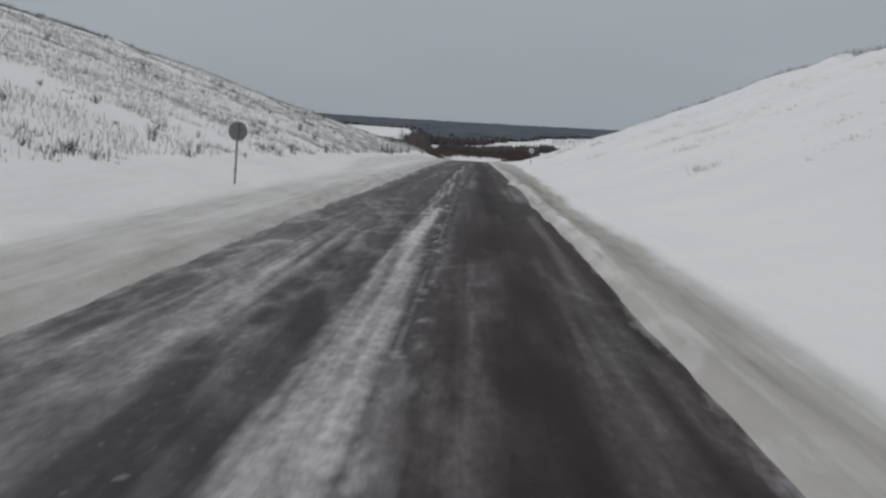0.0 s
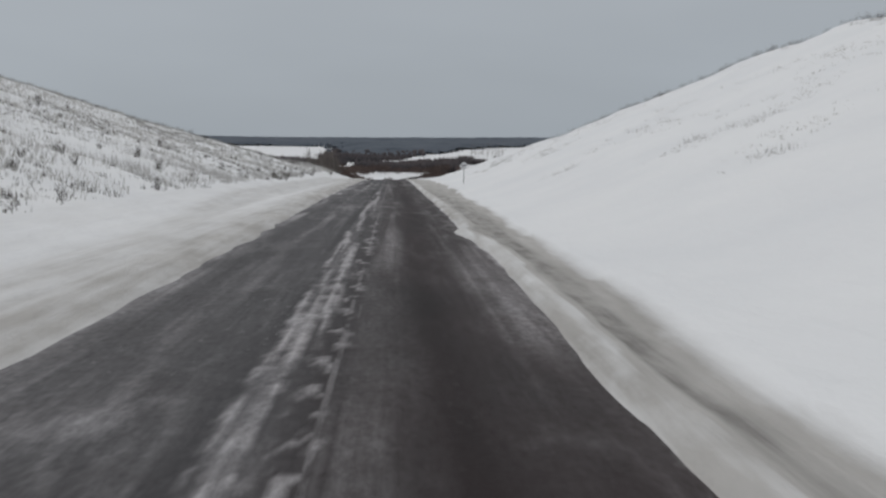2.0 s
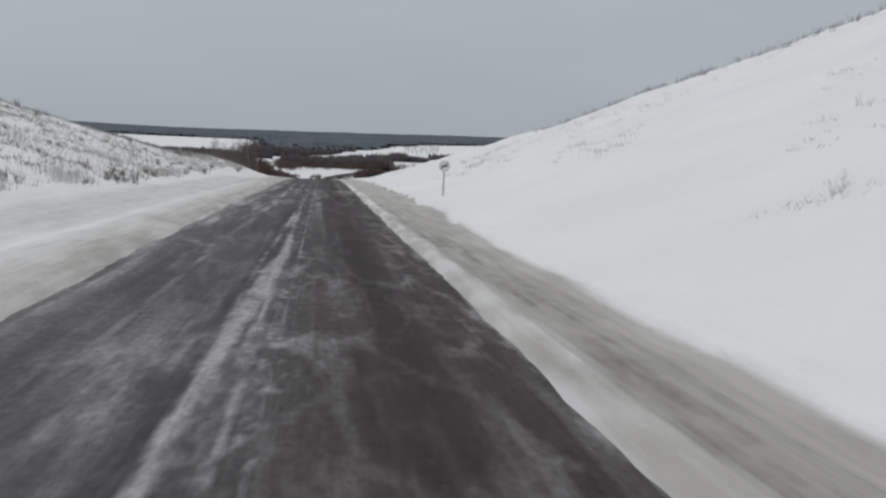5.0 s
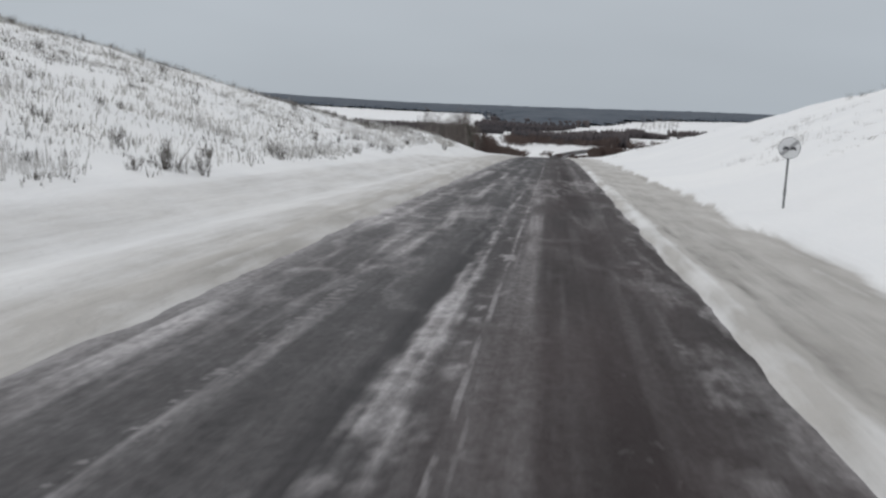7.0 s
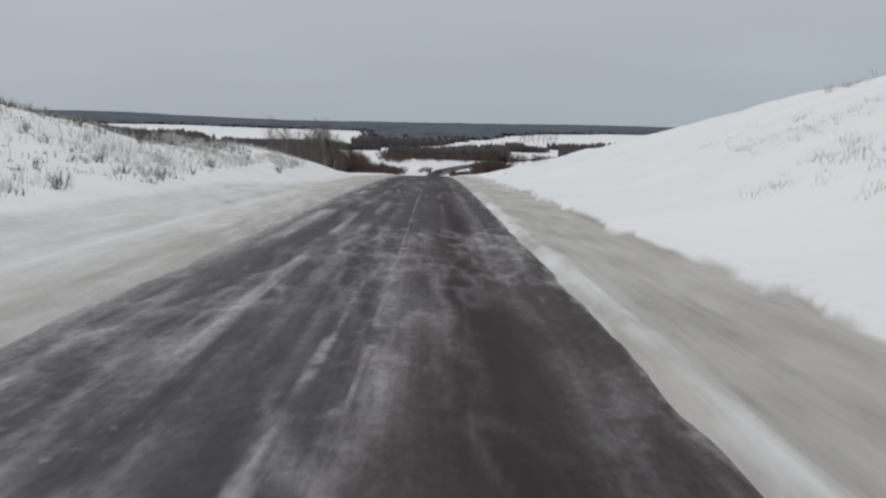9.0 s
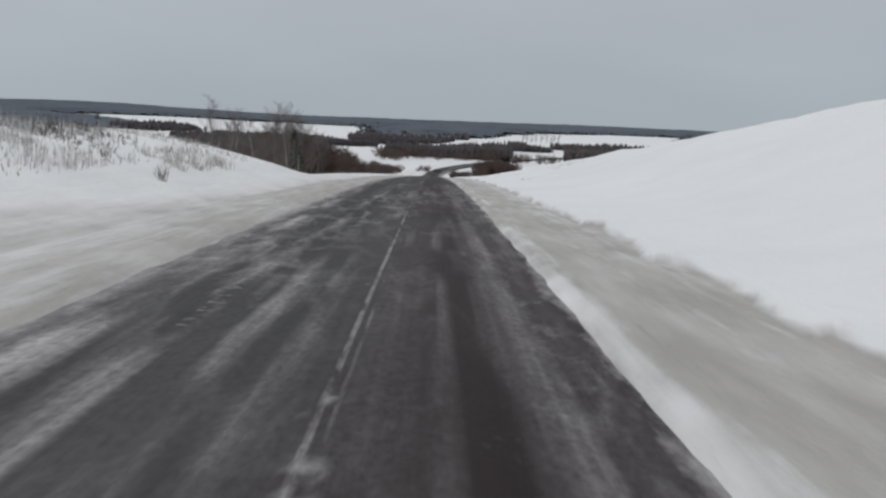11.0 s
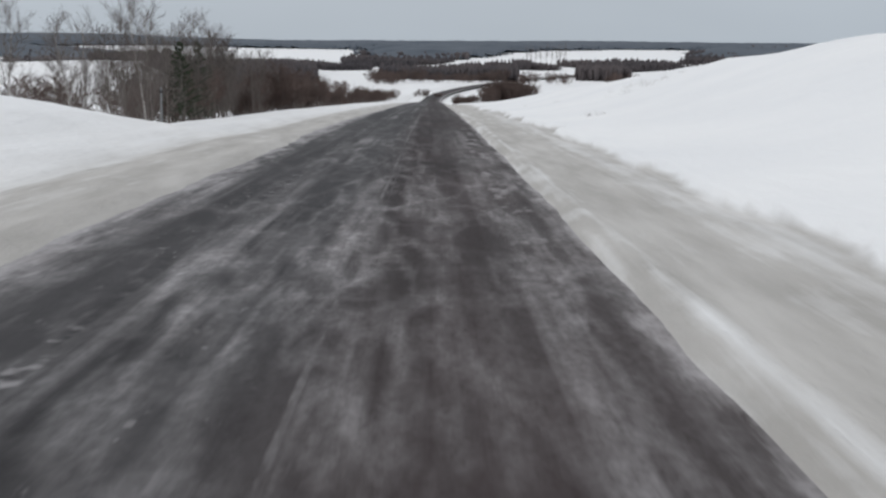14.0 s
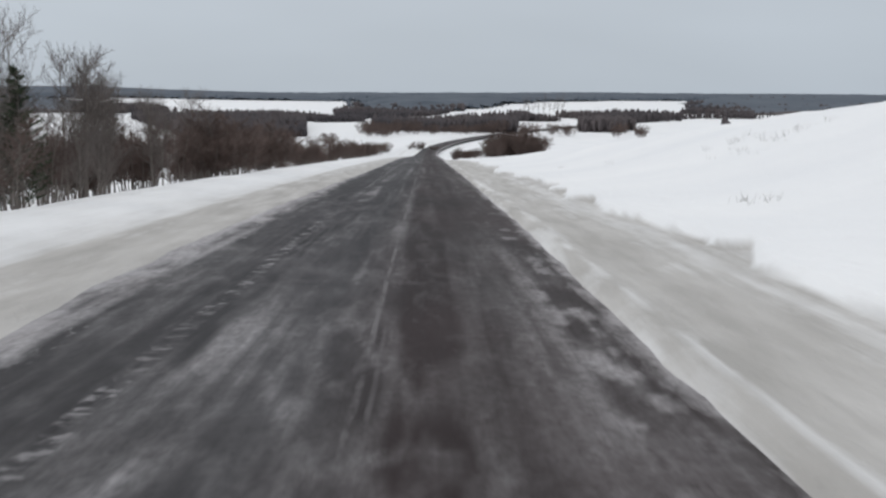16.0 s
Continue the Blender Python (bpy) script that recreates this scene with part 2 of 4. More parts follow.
# ---- the lie of the land ----
BEND, FLOOR = 520.0, -21.6
SLOPE_AT = [-70, 0, 40, 80, 120, 160, 200, 240, 280, 320, 380, 450, 2000]
SLOPES = [-0.012, -0.0154, -0.0242, -0.0275, -0.0304, -0.0294, -0.0331, -0.0416, -0.0493, -0.0519, -0.0532, -0.0545, -0.0545]
HUMP_Y = np.arange(-70.0, 1201.0)
HUMP_S = np.interp(HUMP_Y, SLOPE_AT, SLOPES)
HUMP_Z = np.concatenate([[0], np.cumsum((HUMP_S[1:] + HUMP_S[:-1]) / 2)])
HUMP_Z = HUMP_Z - HUMP_Z[70]


def road_z(y):
    """Height of the road's crown: a long hump that steepens, then levels out in the valley."""
    y = np.asarray(y, float)
    hump = np.interp(y, HUMP_Y, HUMP_Z)
    k = 0.8
    h = np.clip(0.5 + 0.5 * (hump - FLOOR) / k, 0, 1)
    return FLOOR * (1 - h) + hump * h + k * h * (1 - h)


def road_x(y):
    """How far the road has bent to the right."""
    b = np.maximum(np.asarray(y, float) - BEND, 0)
    return 0.00145 * b * b / (1 + b / 900)


EDGE_R, EDGE_L = 2.6, -5.5


def far_rise(y):
    return 10.0 * step(700, 1800, y) + 7.5 * step(1700, 2900, y)


def ridge_l(y):
    """Height of the left bank's top over the road."""
    return np.interp(y, [-60, 60, 100, 120, 140, 160, 175, 190, 205, 218, 230, 238, 248, 480], [12, 12, 12.8, 12.7, 10.6, 8.6, 4.6, 2.4, 2.1, 2.1, 1.9, 1.2, 0.1, -0.2])


def land(x, y):
    """Height of the ground, and how dirty its snow is."""
    x, y = np.asarray(x, float), np.asarray(y, float)
    s = x - road_x(y)
    z = road_z(y)
    wob = rough_noise(y * 0.22, y * 0 + 3.3, 11, 2) * 0.5
    wob2 = rough_noise(y * 0.09, y * 0 + 9.1, 21, 3)
    nick = rough_noise(y * 0.45, y * 0 + 1.7, 23, 3) * 0.34
    bite = ((y / 12.5 + 2.2 * rough_noise(y * 0.03, y * 0 + 5.5, 17)) % 1.0 - 0.5) * (0.1 + 2.4 * lattice(y * 0.07, y * 0 + 2.5, 27) ** 2)
    # right verge: a bright ridge, a packed shoulder, then the drifted slope
    er = np.interp(y, [0, 25, 43, 53, 62, 130, 180], [2.5, 2.5, 2.36, 2.62, 2.55, 2.55, 2.66]) + wob * 0.25 + nick * 0.7 - 0.35 * np.exp(-((y - 64) / 3.0) ** 2) - 2.15 * step(420, 520, y)
    sh = np.interp(y, [-60, 40, 90, 140, 200, 300, 480], [4.2, 4.2, 5.2, 6.0, 6.2, 6.5, 6.0]) + wob2 * np.interp(y, [0, 60, 140, 220], [0.3, 0.8, 1.5, 2.6]) + bite * np.interp(y, [0, 90, 140, 200], [0, 0.2, 0.5, 0.9])
    foot = np.interp(y, [-60, 120, 180, 240, 480], [7.6, 8.0, 10.2, 11.5, 12.5])
    slope_r = np.interp(y, [-60, 140, 200, 260, 480], [0.42, 0.44, 0.40, 0.34, 0.30])
    top_r = np.interp(y, [-60, 80, 120, 160, 200, 240, 280, 330, 380, 460], [15, 15.5, 16, 16.2, 8.6, 6.2, 5.0, 2.8, 1.0, -0.9])
    up = np.logaddexp(0, (s - foot) * 1.3) / 1.3
    right = 0.45 * step(sh, foot + 1, s) + slope_r * up
    k = 1.5
    h = np.clip(0.5 + 0.5 * (top_r - right) / k, 0, 1)
    right = top_r * (1 - h) + right * h - k * h * (1 - h)
    right = right + rough_noise(s * 1.3, y * 0.012, 39, 3) * 0.16 * step(er + 0.5, er + 1.2, s) * (1 - step(sh - 0.5, sh, s))
    right = right + (0.10 + 0.05 * rough_noise(s * 2.0, y * 0.7, 45, 3)) * step(er - 0.05, er + 0.2, s) - 0.06 * step(er + 0.4, er + 0.8, s) + np.interp(y, [90, 150], [0.13, 0.28]) * step(sh - 0.04, sh + 0.18, s)
    # left verge
    el = np.interp(y, [0, 60, 100, 140, 180, 220, 260, 320], [5.1, 4.8, 5.2, 5.45, 5.45, 5.6, 5.5, 4.9]) + wob * 0.4 - nick * 1.2 - 3.1 * step(420, 520, y)
    left_s = -s
    foot_l = 12.0 - 1.2 * step(165, 205, y)
    slope_l = 0.36 + 0.14 * step(165, 205, y)
    top_l = ridge_l(y)
    up = np.logaddexp(0, (left_s - foot_l) * 1.2) / 1.2
    left = 0.5 * step(8.0, 12.5, left_s) + slope_l * up
    h = np.clip(0.5 + 0.5 * (top_l + 0.5 - left) / k, 0, 1)
    left = (top_l + 0.5) * (1 - h) + left * h - k * h * (1 - h)
    left = left + 0.16 * step(el - 0.05, el + 0.5, left_s) + 0.1 * step(el + 0.6, el + 1.8, left_s) - 0.12 * step(7.6, 8.3, left_s) + 0.12 * step(9.0, 10.0, left_s)
    ruts = rough_noise(left_s * 1.1, y * 0.012, 37, 3) * 0.26 * step(el + 0.4, el + 1.4, left_s) * (1 - step(10, 12, left_s))
    left = left + ruts
    fall = step(236, 252, y)
    left = left - fall * np.minimum(0.20 * np.logaddexp(0, (left_s - 10.2) * 1.5) / 1.5, 2.4)
    near = np.where(s > 0, right, left)
    near = -0.10 + (near + 0.10) * np.maximum(step(er - 0.22, er + 0.1, s), step(el - 0.25, el + 0.1, left_s))
    lumps = rough_noise(x * 0.14, y * 0.10, 5) * 0.9 * step(11, 22, np.abs(s)) + rough_noise(x * 0.5, y * 0.35, 8) * 0.16 * step(3, 14, np.abs(s))
    lumps = lumps + (rough_noise(x * 0.05, y * 0.045, 15, 3) * 0.9 + rough_noise(x * 0.33, y * 0.16, 18, 3) * 0.22) * step(11, 17, s) * (1 - step(180, 240, y))
    lumps = lumps + (rough_noise(x * 0.55, y * 0.2, 20, 4) * 0.42 + rough_noise(x * 0.2, y * 0.3, 22, 3) * 0.35) * step(9.5, 15, s) * (1 - step(150, 200, y))
    lumps = lumps + rough_noise(x * 0.42, y * 0.36, 19, 3) * 0.5 * step(12.2, 14.5, -s) * (1 - step(205, 240, y))
    fade = 1 - step(430, 620, y)
    wide = rough_noise(x * 0.006, y * 0.004, 31) * 6 * step(40, 300, np.abs(s)) * step(450, 900, y) + rough_noise(x * 0.0018 + 4.2, y * 0.0009, 33, 2) * 14 * step(1700, 2800, y)
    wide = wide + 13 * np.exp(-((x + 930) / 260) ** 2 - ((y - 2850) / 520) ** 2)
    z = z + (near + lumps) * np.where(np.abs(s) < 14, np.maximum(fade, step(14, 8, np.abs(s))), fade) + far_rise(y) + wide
    inner = np.interp(y, [0, 60, 95, 180, 210], [6.3, 6.6, 8.2, 8.2, 7.3]) + wob * 0.5
    outer = np.interp(y, [0, 60, 95, 180, 210], [8.6, 9.0, 11.3, 11.3, 8.6]) + wob * 0.7
    groove = np.exp(-((left_s - el - 0.62) / 0.11) ** 2) * step(80, 92, y) * (1 - step(150, 175, y)) * step(0.35, 0.5, lattice(y * 0.12, y * 0, 29))
    soft = np.interp(y, [50, 110, 140], [0.9, 0.5, 0.04])
    worn = 0.95 + 0.6 * rough_noise(s * 1.1, y * 0.025, 44, 3) + 0.25 * rough_noise(s * 2.5, y * 0.5, 46, 3)
    across = np.clip((s - er - 0.6) / np.maximum(sh - er - 0.6, 0.5), 0, 1)
    packed = (1 - step(400, 480, y)) * step(er + 0.38, er + 0.65, s) * (1 - step(sh - soft, sh + 0.08 + 0.3 * soft, s)) * np.interp(y, [8, 45, 100, 150, 210], [0.95, 1.5, 1.25, 1.1, 0.76]) * worn
    packed = packed * np.interp(across, [0, 0.3, 0.6, 1], [1.22, 1.15, 0.85, 0.8])
    windrow = (0.34 + 0.35 * lattice(y * 0.9, s * 4.0, 43) + 0.7 * rough_noise(s * 5.0, y * 0.12, 48, 3) + 0.12 * step(170, 200, y) + 0.2 * step(22, 8, y)) * (1 - step(er + 0.38, er + 0.6, s))
    dirt = np.where(s > 0, np.maximum(packed + windrow, 0),
                    0.22 * step(inner - 0.2, inner + 0.6, left_s) * (1 - step(outer - 0.9, outer, left_s)) + np.interp(y, [0, 170, 235, 400, 480], [0.45, 0.45, 0.7, 0.6, 0.1]) * (1 - step(el + 0.3, el + np.interp(y, [100, 190], [3.0, 4.8]), left_s)) + 0.16 * (1 - step(11.5, 13.5, left_s)) + 0.6 * groove)
    return z, dirt


def spaced(stops):
    """Positions with a spacing that changes from stop to stop: rows of (start, spacing)."""
    out, (v, _) = [], stops[0]
    for (a, d), (b, _) in zip(stops, stops[1:]):
        out += list(np.arange(a, b - d * 0.5, d))
    return np.array(out + [stops[-1][0]])


def ground_sheet():
    xs = spaced([(-3600, 150), (-600, 40), (-200, 12), (-80, 3), (-44, 0.55), (-14, 0.35), (-6.4, 0.15), (-4.0, 0.8), (1.8, 0.15), (10.6, 0.5), (16, 1.2), (50, 4), (90, 12), (210, 40), (610, 150), (3610, 150)])
    ys = spaced([(-70, 4), (-10, 0.6), (120, 0.45), (270, 1.0), (340, 4), (700, 15), (1300, 50), (4800, 50)])
    gx, gy = np.meshgrid(xs, ys)
    z, dirt = land(gx, gy)
    nx, ny = len(xs), len(ys)
    verts = np.stack([gx.ravel(), gy.ravel(), z.ravel()], -1)
    i = np.arange(nx * ny).reshape(ny, nx)
    faces = np.stack([i[:-1, :-1], i[:-1, 1:], i[1:, 1:], i[1:, :-1]], -1).reshape(-1, 4)
    me = bpy.data.meshes.new("ground")
    me.vertices.add(len(verts))
    me.vertices.foreach_set("co", verts.ravel())
    me.loops.add(faces.size)
    me.loops.foreach_set("vertex_index", faces.ravel())
    me.polygons.add(len(faces))
    me.polygons.foreach_set("loop_start", np.arange(len(faces)) * 4)
    me.polygons.foreach_set("use_smooth", np.ones(len(faces), bool))
    me.update(calc_edges=True)
    me.attributes.new("dirt", "FLOAT", "POINT").data.foreach_set("value", dirt.ravel())
    me.materials.append(SNOW)
    tagged(new("ground", me), "snow-covered ground with banks, drifts and a wide valley", "ground", kind="structure")


def ridged(x, y, seed, octaves=3):
    """Thin winding threads, 0 to 1, brightest along the noise's middle level."""
    return np.clip(1 - np.abs(rough_noise(x, y, seed, octaves)) * 11, 0, 1)


def road_snow(s, y):
    """How much snow lies on the road: threads of spindrift, scratches along the wheel paths and the bank by the middle line."""
    bent_s = s + 0.42 * rough_noise(s * 0.5, y * 0.20, 101, 2) + 0.16 * rough_noise(s * 1.6, y * 0.55, 102, 2)
    bent_y = y + 1.6 * rough_noise(s * 0.8, y * 0.25, 103, 2)
    slant = bent_s + 0.05 * bent_y
    threads = ridged(slant * 1.0, bent_y * 0.17, 104)
    fine = ridged(slant * 2.1, bent_y * 0.4, 105)
    cloud = np.clip(rough_noise(slant * 1.7, bent_y * 0.07, 106, 4) * 2.8 + 0.36, 0, 1)
    gust = np.clip(rough_noise(s * 0.22, y * 0.06, 107, 3) * 2.4 + 0.5, 0, 1)
    ripple = ridged(bent_s * 0.3, bent_y * 0.55, 121) * np.interp(y, [60, 100, 130, 150, 185, 205, 250, 270], [0.05, 0.22, 0.22, 0.14, 0.18, 0.14, 0.08, 0.05])
    drift = np.clip(gust * (0.36 * threads + 0.30 * fine + 0.26 * cloud ** 1.5 + ripple) + 0.10 * threads * (1 - gust) - 0.05, 0, 1)
    much = np.interp(y, [-10, 20, 45, 70, 100, 125, 150, 215, 250, 300, 420, 480], [0.72, 0.7, 0.62, 0.66, 0.85, 0.9, 1.0, 0.5, 0.24, 0.26, 0.35, 0.2])
    # worn wheel paths of both lanes
    sway = s + 0.25 * rough_noise(y * 0.02, y * 0 + 0.7, 108, 2)
    worn = 0.75 * np.exp(-((sway - 0.65) / 0.8) ** 2) + 0.30 * np.exp(-((sway + 2.0) / 0.38) ** 2) + 0.22 * np.exp(-((sway + 3.9) / 0.4) ** 2)
    drift = drift * much * (1 - worn * np.interp(y, [0, 60, 130, 160, 230, 260], [1.0, 0.8, 0.55, 0.4, 0.6, 0.8]))
    # scratches along the road
    along = np.clip(rough_noise(s * 2.6, y * 0.04, 109, 3) * 3.4 + 0.1, 0, 1) * np.clip(rough_noise(s * 0.9, y * 0.16, 110, 3) * 2.8 + 0.5, 0, 1)
    along = along * (1 + 0.6 * step(-1.4, -2.2, s)) * np.interp(y, [5, 60, 150, 200, 230], [0.2, 0.36, 0.36, 0.34, 0.24]) * (1 - 0.6 * worn)
    # lighter long bands beside the middle line
    bands = np.clip(rough_noise(s * 1.1, y * 0.012, 111, 2) * 1.6 + 0.5, 0, 1) * np.interp(y, [195, 235], [0.12, 0.05]) * (1 - worn)
    # the bank of snow along the middle of the road
    middle = np.interp(y, [20, 32, 45, 60], [-1.36, -1.48, -1.48, -1.40]) + 0.22 * rough_noise(y * 0.06, y * 0 + 4.4, 112, 3)
    half = np.interp(y, [-10, 10, 22, 34, 46, 60, 84, 98, 112, 128, 150, 180, 480], [0.42, 0.42, 0.36, 0.34, 0.36, 0.36, 0.34, 0.32, 0.26, 0.10, 0.02, -0.12, -0.2])
    half = half + 0.16 * rough_noise(s * 0.5, y * 0.8, 113, 3) + 0.08 * rough_noise(s * 3, y * 2.2, 114, 2)
    bank = step(0.08, -0.08, np.abs(s - middle) - half) * np.clip(0.54 + (3.4 * rough_noise(s * 5.5, y * 0.13, 115, 3) + 1.3 * rough_noise(s * 5, y * 2.2, 119, 3)) * (0.25 + 0.75 * step(12, 40, y)), 0.08, 1)
    bank = bank * np.interp(y, [10, 20, 34, 46, 75, 95], [1.12, 1.06, 0.94, 0.68, 0.60, 0.58])
    # a thin packed trail in the other lane
    trail = step(0.12, 0.03, np.abs(s + 3.22 + 0.12 * rough_noise(y * 0.09, y * 0 + 2.2, 122, 3))) * np.clip(0.75 + 2.5 * rough_noise(s * 3, y * 0.35, 123, 3), 0.1, 1) * np.interp(y, [26, 34, 60, 80, 90, 122, 130], [0.0, 0.22, 0.22, 0.1, 0.42, 0.42, 0.0])
    # crumbs and grit to the right of the bank
    crumbs = step(0.04, 0.24, rough_noise(s * 5.0, y * 1.9, 116, 3)) * np.exp(-((s - middle - 0.55) / 0.26) ** 2) * (half > -0.05) * 0.5
    # snow creeping in over both edges of the asphalt
    left_in = step(np.interp(y, [0, 95, 115, 165, 200, 240], [-4.7, -4.6, -4.2, -4.2, -4.9, -5.1]), -5.5, s + 0.7 * rough_noise(s * 0.6, y * 0.22, 117, 4)) * 0.55
    rough_patch = step(0.02, 0.2, rough_noise(s * 2.4, y * 0.8, 118, 4)) * np.exp(-((s - 1.9) / 0.55) ** 2) * np.interp(y, [60, 80, 205, 220, 245, 270], [0.0, 0.25, 0.2, 0.42, 0.42, 0.15])
    veil = np.interp(y, [0, 28, 40, 62, 130, 190], [0.02, 0.06, 0.09, 0.08, 0.07, 0.0]) * step(-1.6, -2.4, s)
    snow = np.maximum.reduce([drift + along * 0.8 + bands + veil, bank, trail, crumbs, left_in * (0.5 + cloud * 0.8), rough_patch])
    return np.clip(snow, 0, 0.95)


def road_sheet():
    ys = spaced([(-65, 2), (-4, 0.2), (320, 0.5), (480, 4), (700, 6), (1000, 6)])
    ss = np.linspace(EDGE_L - 0.5, EDGE_R + 0.5, 124)
    gs, gy = np.meshgrid(ss, ys)
    lying = road_snow(gs, gy)
    gz = road_z(gy) + far_rise(gy) - 0.012 * np.abs(gs + 1.2) + 0.045 * lying ** 1.3 - 0.008
    i = np.arange(gs.size).reshape(gs.shape)
    faces = np.stack([i[:-1, :-1], i[:-1, 1:], i[1:, 1:], i[1:, :-1]], -1).reshape(-1, 4)
    verts = np.stack([(gs + road_x(gy)).ravel(), gy.ravel(), gz.ravel()], -1)
    ob = solid("road", verts, faces, ASPHALT, "grey asphalt road streaked with drifting snow", "road", "structure")
    ob.data.polygons.foreach_set("use_smooth", np.ones(len(faces), bool))
    ob.data.attributes.new("snow", "FLOAT", "POINT").data.foreach_set("value", lying.ravel().astype(np.float32))
    ob.data.attributes.new("across", "FLOAT", "POINT").data.foreach_set("value", gs.ravel().astype(np.float32))


ground_sheet()
road_sheet()


def height(x, y):
    return float(land(np.array([float(x)]), np.array([float(y)]))[0][0])


# ---- far woods and fields ----
def wooded(x, y):
    """True where woods stand in the valley and on the far hills; the rest is open snow."""
    u = x / (y - 230.0) + 0.035 * rough_noise(x * 0.006, y * 0.004, 41, 4)
    yy = y * (1 + 0.16 * rough_noise(x * 0.008, y * 0.003, 47, 4))
    w = yy > 960
    w &= ~((u < -0.087) & (u > -0.40) & (yy > 960 + 500 * np.maximum(-0.24 - u, 0) / 0.16) & (yy < 1650))
    w &= ~((u > 0.01) & (u < 0.26) & (yy < 1040 + 4200 * np.maximum(u - 0.01, 0)) & (yy < 1750))
    w &= ~((u > -0.022) & (u < -0.004) & (yy > 1480) & (yy < 1640))
    w &= ~((u > 0.06) & (u < 0.10) & (yy > 2300) & (yy < 2800))
    w |= (u > -0.46) & (u < -0.125) & (yy > 575 + 900 * np.maximum(u + 0.19, 0) + 3600 * np.maximum(-0.225 - u, 0)) & (yy < 950)
    w |= (u < -0.40) & (yy > 1100)
    w |= (u > -0.165) & (u < -0.062) & (yy > 860) & (yy < 950)
    w |= (u > -0.06) & (u < 0.08) & (yy > 690) & (yy < 820)
    w |= (u > 0.085) & (u < 0.26) & (yy > 880) & (yy < 1000)
    w |= (u > 0.142) & (u < 0.19) & (yy > 700) & (yy < 770)
    w |= (u > 0.19) & (u < 0.30) & (yy > 735) & (yy < 800) & (rough_noise(x * 0.05, y * 0.01, 57, 2) > 0.02)
    w &= (yy > 1060) | (rough_noise(x * 0.03, y * 0.02, 53, 3) > -0.03 - 0.14 * step(850, 800, yy))
    return w


def scattered(points, shape, faces, turn, wide, tall, rng, wobble=0.25):
    """One joined mesh: a small shape set at every point, each turned, sized and bent its own way."""
    n, m = len(points), len(shape)
    c, s = np.cos(turn)[:, None], np.sin(turn)[:, None]
    jig = 1 + wobble * (rng.random((n, m)) - 0.5) * 2
    px = (shape[:, 0] * c - shape[:, 1] * s) * jig * wide[:, None]
    py = (shape[:, 0] * s + shape[:, 1] * c) * jig * wide[:, None]
    pz = shape[:, 2][None, :] * tall[:, None] * (1 + wobble * 0.5 * (rng.random((n, m)) - 0.5))
    v = np.stack([px, py, pz], -1) + points[:, None, :]
    f = (np.asarray(faces)[None] + (np.arange(n) * m)[:, None, None]).reshape(-1, 3)
    return v.reshape(-1, 3), f


def cone_shape():
    ring = [(math.cos(a), math.sin(a)) for a in np.linspace(0, 2 * math.pi, 6)[:-1]]
    v = [(x * 0.5, y * 0.5, 0.08) for x, y in ring] + [(x * 0.34, y * 0.34, 0.45) for x, y in ring] + [(0, 0, 1.0)]
    f = []
    for i in range(5):
        j = (i + 1) % 5
        f += [(i, j, 5 + j), (i, 5 + j, 5 + i), (5 + i, 5 + j, 10)]
    return np.array(v), f


def crown_shape():
    ring = [(math.cos(a), math.sin(a)) for a in np.linspace(0, 2 * math.pi, 6)[:-1]]
    v = [(0, 0, 0.0)] + [(x * 0.42, y * 0.42, 0.35) for x, y in ring] + [(x * 0.45, y * 0.45, 0.72) for x, y in ring] + [(0, 0, 1.0)]
    f = []
    for i in range(5):
        j = (i + 1) % 5
        f += [(0, 1 + j, 1 + i), (1 + i, 1 + j, 6 + j), (1 + i, 6 + j, 6 + i), (6 + i, 6 + j, 11)]
    return np.array(v), f


